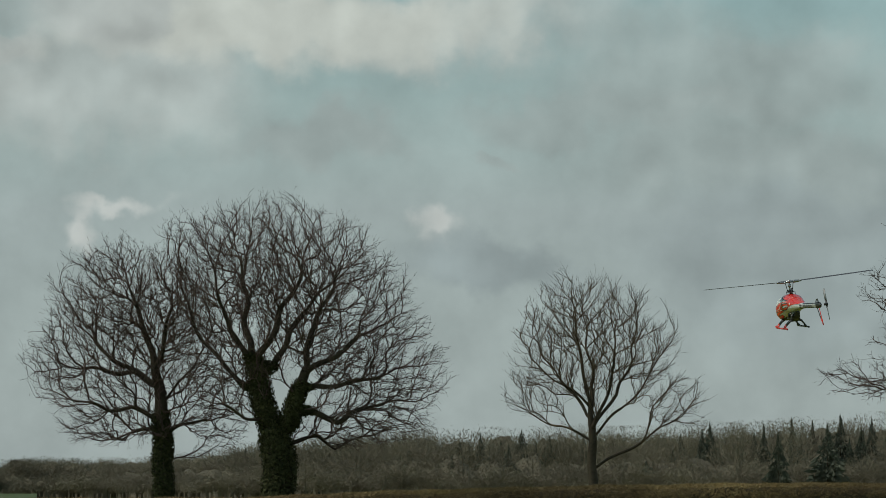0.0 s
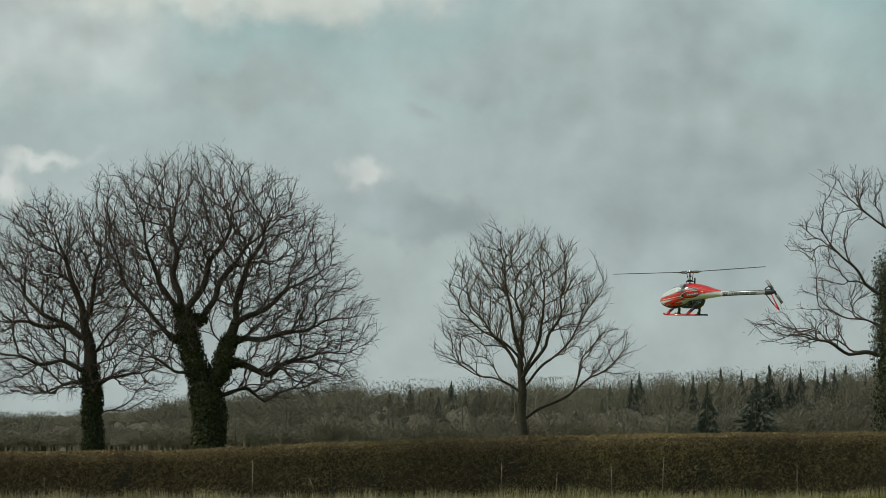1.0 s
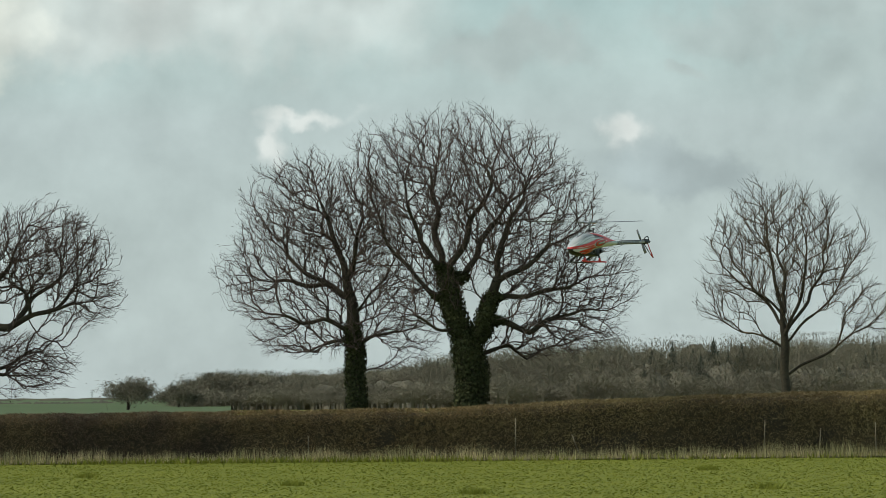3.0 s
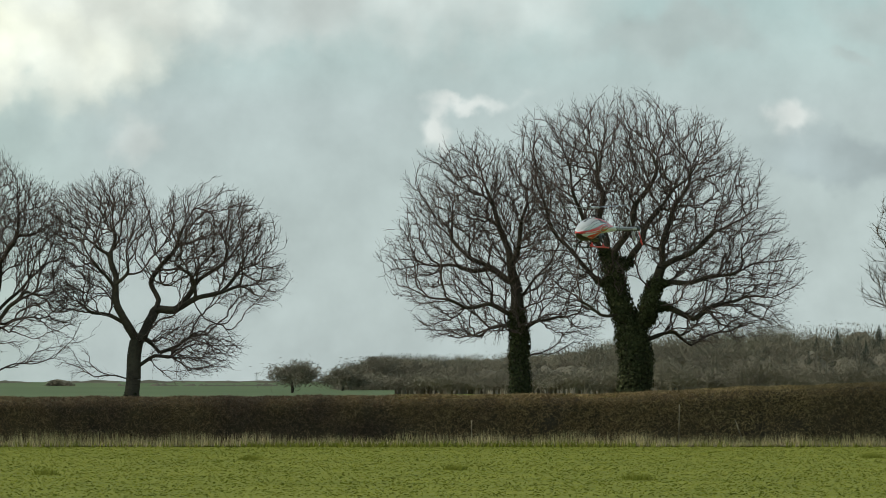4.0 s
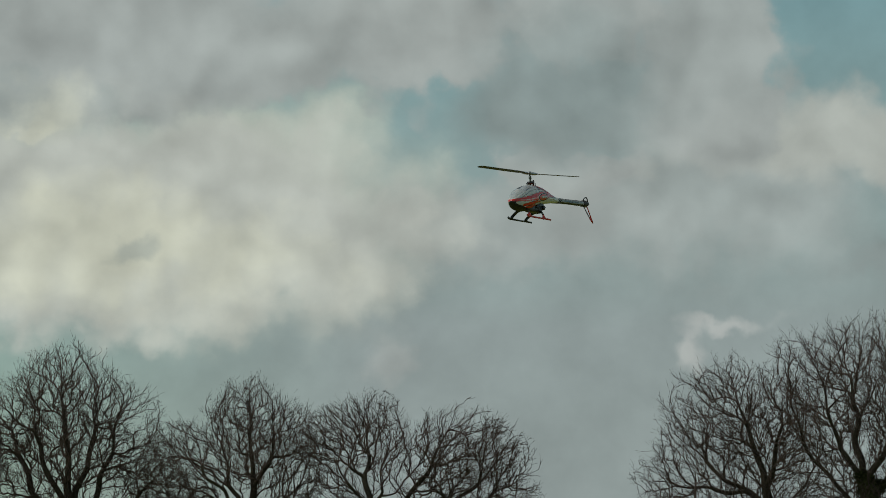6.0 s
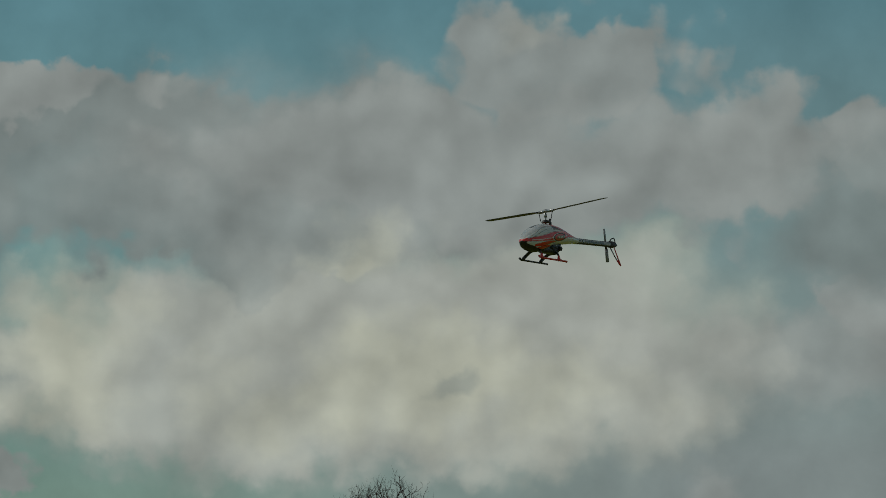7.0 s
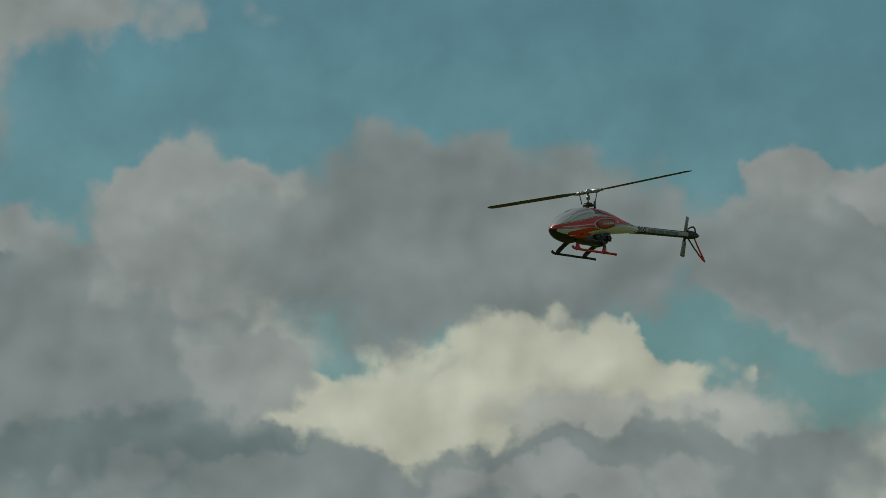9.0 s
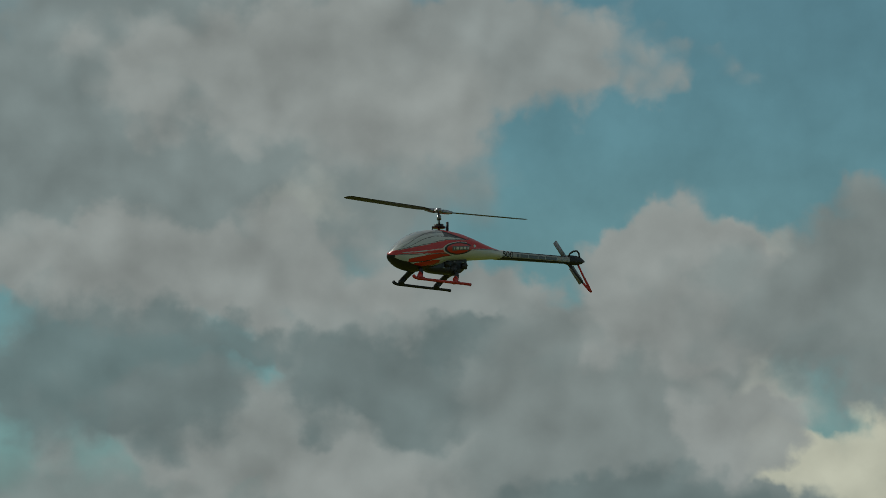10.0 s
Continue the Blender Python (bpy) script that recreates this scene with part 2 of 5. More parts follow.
BLADE = material("grass blades", (0.165, 0.178, 0.027), (0.200, 0.210, 0.036), 0.9, 0.25, per_piece=0.12)
STRAW = material("dry verge grass", (0.40, 0.33, 0.18), (0.29, 0.26, 0.12), 0.95, 0.5, per_piece=0.4)
EARTH = material("bare verge soil", (0.07, 0.055, 0.035), (0.11, 0.09, 0.05), 0.95, 1.5, bump=0.03)
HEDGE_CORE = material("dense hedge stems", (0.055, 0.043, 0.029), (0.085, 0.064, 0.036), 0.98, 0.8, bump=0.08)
# olive shoots, with the sunlit look of this stretch put into their colour
HEDGE_OLIVE_LIT = material("olive hedge twigs toned as sunlit", (0.205, 0.150, 0.080), (0.36, 0.265, 0.125), 0.95, 0.2, fine_scale=0.9, per_piece=0.5)
HEDGE = material("hawthorn hedge twigs", (0.125, 0.088, 0.064), (0.265, 0.185, 0.092), 0.95, 0.13, fine_scale=0.8, per_piece=0.5)
STAKE = material("weathered stake wood", (0.24, 0.20, 0.14), (0.14, 0.115, 0.08), 0.9, 6.0)
# needle green is lightened and greyed to paint in distance haze
CONIFER = material("conifer needles greyed for haze", (0.070, 0.079, 0.060), (0.102, 0.110, 0.082), 0.9, 0.3, per_piece=0.25)
# twig brown is kept pale and low in contrast as painted haze
WOOD = material("bare woodland twigs paled for haze", (0.140, 0.122, 0.092), (0.200, 0.178, 0.125), 0.95, 0.045, fine_scale=0.2, per_piece=0.06, spread=0.8)
# darker than the twigs: their shade on each other is put into this colour
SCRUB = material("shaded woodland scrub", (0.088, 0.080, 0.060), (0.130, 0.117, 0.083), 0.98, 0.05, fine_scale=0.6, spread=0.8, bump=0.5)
FAR_CROP = material("distant green crop", (0.078, 0.108, 0.052), (0.095, 0.125, 0.060), 0.95, 0.004, fine_scale=0.03)
FAR_HEDGE = material("distant hedge", (0.085, 0.085, 0.065), (0.12, 0.115, 0.085), 0.95, 0.02)
STEEL = material("galvanised lattice", (0.35, 0.36, 0.37), (0.28, 0.29, 0.30), 0.6, 0.2, metal=0.5)


# ---- mesh helpers
def mesh_of(name, verts, faces):
    me = bpy.data.meshes.new(name)
    verts, faces = np.asarray(verts, np.float32).reshape(-1, 3), np.asarray(faces, np.int32)
    k = faces.shape[1]
    me.vertices.add(len(verts))
    me.vertices.foreach_set("co", verts.ravel())
    me.loops.add(faces.size)
    me.loops.foreach_set("vertex_index", faces.ravel())
    me.polygons.add(len(faces))
    me.polygons.foreach_set("loop_start", np.arange(0, faces.size, k, dtype=np.int32))
    me.update(calc_edges=True)
    me.validate()
    return me


def piece(name, verts, faces, mat, parent=None, label="", kind=""):
    me = mesh_of(name, verts, faces)
    me.materials.append(mat)
    ob = new(name, me)
    ob.parent = parent
    return tagged(ob, label=label, kind=kind)


def part(name, bm, mat, parent, label="", smooth=True):
    """A bmesh as one mesh object under a thing or a part."""
    me = bpy.data.meshes.new(name)
    bmesh.ops.recalc_face_normals(bm, faces=bm.faces)
    bm.to_mesh(me)
    bm.free()
    for m in mat if isinstance(mat, (list, tuple)) else [mat]:
        me.materials.append(m)
    if smooth:
        me.polygons.foreach_set("use_smooth", [True] * len(me.polygons))
    ob = new(name, me)
    ob.parent = parent
    return tagged(ob, label=label)


def tubes(p, q, rp, rq, sides):
    """One tapered prism for each pair of points."""
    p, q = np.asarray(p, float), np.asarray(q, float)
    d = q - p
    d /= np.linalg.norm(d, axis=1)[:, None] + 1e-9
    ref = np.where(np.abs(d[:, 2:3]) > 0.9, np.array([[1.0, 0, 0]]), np.array([[0, 0, 1.0]]))
    u = np.cross(d, ref)
    u /= np.linalg.norm(u, axis=1)[:, None] + 1e-9
    w = np.cross(d, u)
    ang = np.arange(sides) / sides * 2 * np.pi
    ring = u[:, None] * np.cos(ang)[None, :, None] + w[:, None] * np.sin(ang)[None, :, None]
    v = np.concatenate([p[:, None] + ring * np.asarray(rp)[:, None, None], q[:, None] + ring * np.asarray(rq)[:, None, None]], 1)
    i = np.arange(sides)
    f = np.stack([i, (i + 1) % sides, (i + 1) % sides + sides, i + sides], 1)
    faces = (f[None] + (np.arange(len(p)) * 2 * sides)[:, None, None]).reshape(-1, 4)
    return v.reshape(-1, 3), faces


def slivers(base, tip, width, rng):
    """Thin triangles from base to tip: blades, twigs, needles."""
    d = tip - base
    s = np.cross(d, rng.normal(size=d.shape))
    s /= np.linalg.norm(s, axis=1)[:, None] + 1e-9
    s *= np.asarray(width).reshape(-1, 1) / 2
    v = np.stack([base - s, base + s, tip], 1).reshape(-1, 3)
    return v, np.arange(len(v)).reshape(-1, 3)


# ---- ground
def hedge_line(x):
    return 108.2 + 0.4 * np.sin(x * 0.05 + 0.6)


def hedge_height(x):
    x = np.asarray(x, float)
    return np.interp(x, [-40, -14, -12, -5, 6, 9, 14, 20, 45], [1.25, 1.25, 1.32, 1.34, 1.42, 1.58, 1.74, 1.85, 1.95]) + 0.012 * np.sin(x * 2.1) + 0.010 * np.sin(x * 5.3 + 1)


def build_ground():
    xs = np.concatenate([np.linspace(-4500, -80, 14), np.linspace(-60, 60, 41), np.linspace(80, 4500, 14)])
    ys = np.concatenate([np.linspace(-4500, -60, 8), np.linspace(-40, 130, 61), np.linspace(160, 4800, 24)])
    gx, gy = np.meshgrid(xs, ys)
    z = 0.0 * gx
    v = np.stack([gx, gy, z], -1).reshape(-1, 3)
    n, m = len(xs), len(ys)
    i = (np.arange(m - 1)[:, None] * n + np.arange(n - 1)).ravel()
    ob = piece("ground", v, np.stack([i, i + 1, i + n + 1, i + n], 1), GRASS)
    tagged(ob, "flat green grass field reaching the horizon", "ground", kind="structure")


def build_grass():
    rng = np.random.default_rng(4)
    n = 120000
    y = 59 + 48.5 * rng.random(n)
    x = (rng.random(n) * 2 - 1) * (y * 0.26 + 2) + 3
    h = 0.006 + 0.012 * rng.random(n)
    base = np.stack([x, y, np.zeros(n)], 1)
    lean = rng.normal(size=(n, 3)) * 0.03
    tip = base + lean
    tip[:, 2] = h
    ob = piece("field_grass", *slivers(base, tip, 0.02 + 0.015 * rng.random(n), rng), BLADE, kind="stuff")
    tagged(ob, "short mown green field grass blades", "grass")
    # rough tussocks standing in the field
    n = 2600
    cx, cy = np.array([4.3, 1.2, -6.5, 9.8, 15.5, -3.2, 11.0, 20.1]), np.array([70.0, 78.0, 74.0, 72.0, 80.0, 88.0, 91.0, 76.0])
    k = rng.integers(0, 8, n)
    base = np.stack([cx[k] + rng.normal(size=n) * 0.12, cy[k] + rng.normal(size=n) * 0.3, np.zeros(n)], 1)
    tip = base + rng.normal(size=(n, 3)) * 0.05
    tip[:, 2] = 0.05 + 0.09 * rng.random(n)
    tagged(piece("grass_tussocks", *slivers(base, tip, np.full(n, 0.015), rng), BLADE, kind="stuff"), "taller dark grass tussocks in the field", "grass")
    # verge: dry bents before the hedge
    n = 42000
    x = -42 + 90 * rng.random(n)
    clump = 0.5 + 0.5 * np.sin(x * 0.9) * np.sin(x * 0.37 + 2) + 0.4 * np.sin(x * 3.1)
    y = hedge_line(x) - 0.95 - 1.5 * rng.random(n) ** 1.5
    h = (0.12 + 0.36 * rng.random(n) ** 1.7) * (0.75 + 0.35 * clump)
    base = np.stack([x, y, np.zeros(n)], 1)
    tip = base + rng.normal(size=(n, 3)) * 0.06
    tip[:, 2] = h
    tagged(piece("verge_grass", *slivers(base, tip, 0.008 + 0.010 * rng.random(n), rng), STRAW, kind="stuff"), "pale dry uncut grass along the hedge foot", "grass")
    n = 16000
    x = -42 + 90 * rng.random(n)
    y = hedge_line(x) - 2.1 - 0.7 * rng.random(n)
    keep = (np.sin(x * 0.23 + 1.3) > 0.35) | (rng.random(n) < 0.25)
    x, y = x[keep], y[keep]
    base = np.stack([x, y, np.zeros(len(x))], 1)
    tip = base + rng.normal(size=base.shape) * 0.05
    tip[:, 2] = 0.08 + 0.14 * rng.random(len(x))
    tagged(piece("verge_weeds", *slivers(base, tip, np.full(len(x), 0.03), rng), BLADE, kind="stuff"), "fresh green weeds at the field edge", "grass")
    xs = np.linspace(-60, 70, 131)
    v = np.concatenate([np.stack([xs, hedge_line(xs) - 2.3 + 0.15 * np.sin(xs * 1.7), np.full(131, 0.034)], 1), np.stack([xs, hedge_line(xs) + 1.6, np.full(131, 0.05)], 1)])
    i = np.arange(130)
    tagged(piece("verge_soil", v, np.stack([i, i + 1, i + 132, i + 131], 1), EARTH), "bare brown soil strip under the hedge", "verge", kind="structure")


def build_hedge():
    rng = np.random.default_rng(7)
    hedge = tagged(new("hedge"), "long trimmed bare brown hawthorn field hedge", "hedge")
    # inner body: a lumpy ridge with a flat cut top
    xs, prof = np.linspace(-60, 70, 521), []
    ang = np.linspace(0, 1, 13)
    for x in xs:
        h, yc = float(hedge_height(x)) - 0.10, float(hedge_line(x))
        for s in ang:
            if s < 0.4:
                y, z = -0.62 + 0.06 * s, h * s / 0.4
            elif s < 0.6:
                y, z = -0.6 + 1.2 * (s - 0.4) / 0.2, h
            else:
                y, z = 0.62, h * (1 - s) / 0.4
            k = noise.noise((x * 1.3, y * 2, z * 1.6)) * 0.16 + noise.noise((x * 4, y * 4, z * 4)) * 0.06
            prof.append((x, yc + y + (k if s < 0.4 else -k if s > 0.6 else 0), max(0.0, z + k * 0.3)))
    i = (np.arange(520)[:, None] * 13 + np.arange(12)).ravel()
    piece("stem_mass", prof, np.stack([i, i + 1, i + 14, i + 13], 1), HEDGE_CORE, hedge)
    n = 260000
    x = -42 + 92 * rng.random(n)
    hh, yc = hedge_height(x), hedge_line(x)
    s = rng.random(n)
    front = s < 0.72
    zf = hh * rng.random(n) ** 0.75
    base = np.stack([x, np.where(front, yc - 0.58 - 0.16 * rng.random(n), yc + (rng.random(n) - 0.5) * 1.3), np.where(front, zf, hh - 0.12 * rng.random(n))], 1)
    up = np.stack([rng.normal(size=n) * 0.9, -0.5 * rng.random(n) * front, 0.1 + 0.9 * rng.random(n)], 1)
    up /= np.linalg.norm(up, axis=1)[:, None]
    ln = 0.04 + 0.11 * rng.random(n)
    tip = base + up * ln[:, None]
    over = np.maximum(0, tip[:, 2] - hh - 0.03 - 0.05 * rng.random(n) ** 3)
    tip[:, 2] -= over
    wide = 0.009 + 0.011 * rng.random(n)
    # right of the large oak the twigs take the olive, lit-looking colour
    olive = x + 1.2 * rng.normal(size=n) > 8.0
    for pick, mat, word in ((~olive, HEDGE, "brown and reddish cut hawthorn twigs"), (olive, HEDGE_OLIVE_LIT, "olive and tan cut hedge shoots")):
        piece("cut_growth", *slivers(base[pick], tip[pick], wide[pick], rng), mat, hedge, word, "stuff")
    # pale stakes and cut stems showing in the hedge face
    def stake(x, z0, z1, lean):
        bm = bmesh.new()
        m = Matrix.Translation((x + lean / 2, float(hedge_line(x)) - 0.76, (z0 + z1) / 2)) @ Matrix.Rotation(lean, 4, "Y")
        bmesh.ops.create_cone(bm, cap_ends=True, segments=6, radius1=0.018, radius2=0.012, depth=z1 - z0, matrix=m)
        ob = part("stake", bm, STAKE, None)
        tagged(ob, "thin weathered wooden stake in the hedge", "stake", "hedge stakes")
    for x, z0, z1, lean in ((7.75, 0.0, 1.15, 0.02), (9.6, 0.0, 0.72, -0.35), (14.6, 0.0, 1.05, 0.03), (17.7, 0.0, 0.95, -0.02), (19.1, 0.0, 1.2, 0.05),
                            (22.9, 0.0, 0.9, 0.0), (25.9, 0.0, 1.0, 0.06), (27.6, 0.0, 1.15, -0.04), (16.1, 0.0, 0.8, 0.08), (2.1, 0.0, 0.7, 0.0)):
        stake(x, z0, z1, lean)


# ---- trees
def crown_points(lobes, hollows, count, rng):
    """Points spread through a crown of ellipsoid lobes, thicker towards an uneven outline, with thin places and hollows."""
    vol = np.array([l[3] * l[4] * l[5] for l in lobes]) ** 0.8
    which = rng.choice(len(lobes), count * 2, p=vol / vol.sum())
    L = np.array(lobes, float)[which]
    d = rng.normal(size=(count * 2, 3))
    d /= np.linalg.norm(d, axis=1)[:, None]
    lump = np.array([noise.noise((x * 2.3 + 9, y * 2.3, z * 2.3)) for x, y, z in (d + L[:, :3] * 0.37)])
    A = L[:, :3] + d * (rng.random(count * 2) ** (1 / 2.9) * (0.95 + 0.24 * lump))[:, None] * L[:, 3:6]
    k = np.array([noise.noise((x * 0.8, y * 0.8 + 5, z * 0.8)) for x, y, z in A])
    keep = (k > -0.42 + 0.35 * (rng.random(len(A)) - 0.5)) & (A[:, 2] > 1.2)
    for h in hollows:
        keep &= np.linalg.norm((A[:, [0, 2]] - np.array([h[0], h[2]])) / np.array([h[3], h[5]]), axis=1) > 1.0
    return A[keep][:count]


def colonise(P, par, A, rng, heart, inside, step, kill, reach, wiggle, stiff, outward):
    """Branches creep towards the free points of the crown, which die when a branch comes near them."""
    n, m = len(P), len(A)
    room = n + 40000
    Q, T, up, kids = np.zeros((room, 3)), np.zeros((room, 3)), np.full(room, -1), np.zeros(room, int)
    Q[:n], up[:n] = P, par
    linked = np.nonzero(up[:n] >= 0)[0]
    T[linked] = Q[linked] - Q[up[linked]]
    T[:n] /= np.linalg.norm(T[:n], axis=1)[:, None] + 1e-9
    near, dist = np.zeros(m, int), np.full(m, 1e9)
    fork, run = np.zeros(room, int), np.zeros(room, int)
    for i in range(n):
        if up[i] >= 0:
            run[i] = run[up[i]] + 1
            fork[i] = i if run[i] % 4 == 0 else fork[up[i]]
            kids[up[i]] += 1
    fresh = np.arange(n // 12, n)
    for turn in range(160):
        for part_of in np.array_split(fresh, max(1, len(fresh) // 400)):
            d2 = (A * A).sum(1)[:, None] + (Q[part_of] ** 2).sum(1)[None] - 2 * A @ Q[part_of].T
            best = d2.argmin(1)
            val = np.sqrt(np.maximum(0, d2[np.arange(len(A)), best]))
            closer = val < dist
            near[closer], dist[closer] = part_of[best[closer]], val[closer]
        live = dist > kill
        A, near, dist = A[live], near[live], dist[live]
        host = np.where(kids[near] == 0, near, fork[near])
        pull = np.nonzero((dist < reach) & (kids[host] < 3))[0]
        if len(pull) == 0 or n > room - 5000:
            break
        v = A[pull] - Q[host[pull]]
        v /= np.linalg.norm(v, axis=1)[:, None] + 1e-9
        hosts, inv = np.unique(host[pull], return_inverse=True)
        d = np.zeros((len(hosts), 3))
        np.add.at(d, inv, v)
        d /= np.linalg.norm(d, axis=1)[:, None] + 1e-9
        out = Q[hosts] - heart
        out /= np.linalg.norm(out, axis=1)[:, None] + 1e-9
        d = d + T[hosts] * stiff + out * outward + rng.normal(size=d.shape) * wiggle
        d /= np.linalg.norm(d, axis=1)[:, None] + 1e-9
        # no branch leaves its parent at more than about fifty degrees
        lag = np.clip(0.64 - (d * T[hosts]).sum(1), 0, 2)[:, None]
        d = d + T[hosts] * lag * 1.3
        d /= np.linalg.norm(d, axis=1)[:, None] + 1e-9
        # towards the outline only what still runs outwards goes on
        on = ((d * out).sum(1) > 0.45) | (inside(Q[hosts]) < 0.62)
        kids[hosts[~on]] += 1
        hosts, d = hosts[on], d[on]
        if len(hosts) == 0:
            break
        k = len(hosts)
        Q[n:n + k], T[n:n + k], up[n:n + k] = Q[hosts] + d * step, d, hosts
        kids[hosts] += 1
        run[n:n + k] = run[hosts] + 1
        fresh = np.arange(n, n + k)
        fork[fresh] = np.where(run[fresh] % 3 == 0, fresh, fork[hosts])
        n += k
    return Q[:n].copy(), up[:n].copy()


def grow(limb_lines, lobes, hollows, count, seed, wiggle=0.40, stiff=0.35, outward=0.7, step=0.15, density=1.0, spread=44, lift=0.0):
    """Trunk and main limbs as given, then branches that fill the crown, then side twigs of two orders."""
    rng = np.random.default_rng(seed)
    pts, par, first = [], [], 0
    for line in limb_lines:
        coords = [np.array(c, float) for c in line]
        if pts:
            prev = int(np.argmin([abs(p[0] - coords[0][0]) + 0.4 * abs(p[1]) + abs(p[2] - coords[0][2]) for p in pts]))
            shift = pts[prev][1]
            coords = [pts[prev]] + [c + np.array([0, shift, 0]) for c in coords[1:]]
        else:
            pts.append(coords[0])
            par.append(-1)
            prev = 0
        for a, b in zip(coords[:-1], coords[1:]):
            k = max(1, int(np.linalg.norm(b - a) / 0.15))
            for j in range(1, k + 1):
                q = a + (b - a) * j / k
                sway = 0.05 if first else 0.02
                pts.append(q + sway * np.array([math.sin(5.1 * q[2] + 3 * q[1] + seed), math.sin(3.7 * q[2] + seed), math.sin(5.3 * q[0] + seed)]))
                par.append(prev)
                prev = len(pts) - 1
        first = first or len(pts)
    C, S = np.array(lobes, float)[:, :3], np.array(lobes, float)[:, 3:6]

    def reach_of(p):
        return np.min(np.linalg.norm((p[:, None] - C[None]) / S[None], axis=2), axis=1)

    heart = np.array([0, 0, 0.31 * max(l[2] + l[5] for l in lobes)])
    P, par = colonise(np.array(pts), np.array(par), crown_points(lobes, hollows, count, rng), rng, heart, reach_of, step, 0.2, 1.3, wiggle, stiff, outward)
    level = np.zeros(len(P), int)
    load = np.ones(len(P))
    for i in range(len(P) - 1, 0, -1):
        if par[i] >= 0:
            load[par[i]] += load[i]
    for order, every, length, steps, bend in ((1, 0.92, 0.30, 3, 0.16), (2, 0.85, 0.16, 2, 0.2)):
        hosts = np.nonzero((level == order - 1) & (par >= 0) & (P[:, 2] > 1.3))[0]
        if order == 1:
            hosts = hosts[load[hosts] < 60]
        hosts = hosts[rng.random(len(hosts)) < every * density]
        ahead = P[hosts] - P[par[hosts]]
        ahead /= np.linalg.norm(ahead, axis=1)[:, None] + 1e-9
        side = rng.normal(size=ahead.shape)
        side -= ahead * (side * ahead).sum(1)[:, None]
        side /= np.linalg.norm(side, axis=1)[:, None] + 1e-9
        out = P[hosts] - heart
        out /= np.linalg.norm(out, axis=1)[:, None] + 1e-9
        ang = np.radians(spread + 14 * rng.normal(size=(len(hosts), 1)))
        d = ahead * np.cos(ang) + side * np.sin(ang) + out * 0.4
        d[:, 2] += lift
        d /= np.linalg.norm(d, axis=1)[:, None]
        ln = length * (0.45 + 0.8 * rng.random(len(hosts)))
        limit = 0.94 + 0.2 * rng.random(len(hosts))
        here, prev, going = P[hosts].copy(), hosts.copy(), np.ones(len(hosts), bool)
        for k in range(steps):
            here = here + d * (ln / steps)[:, None]
            going = going & (reach_of(here) < limit)
            idx = np.nonzero(going)[0]
            if len(idx) == 0:
                break
            start = len(P)
            P, par = np.concatenate([P, here[idx]]), np.concatenate([par, prev[idx]])
            level = np.concatenate([level, np.full(len(idx), order)])
            prev = prev.copy()
            prev[idx] = start + np.arange(len(idx))
            d = d + rng.normal(size=d.shape) * bend
            d /= np.linalg.norm(d, axis=1)[:, None]
    return P, par, level, first, rng


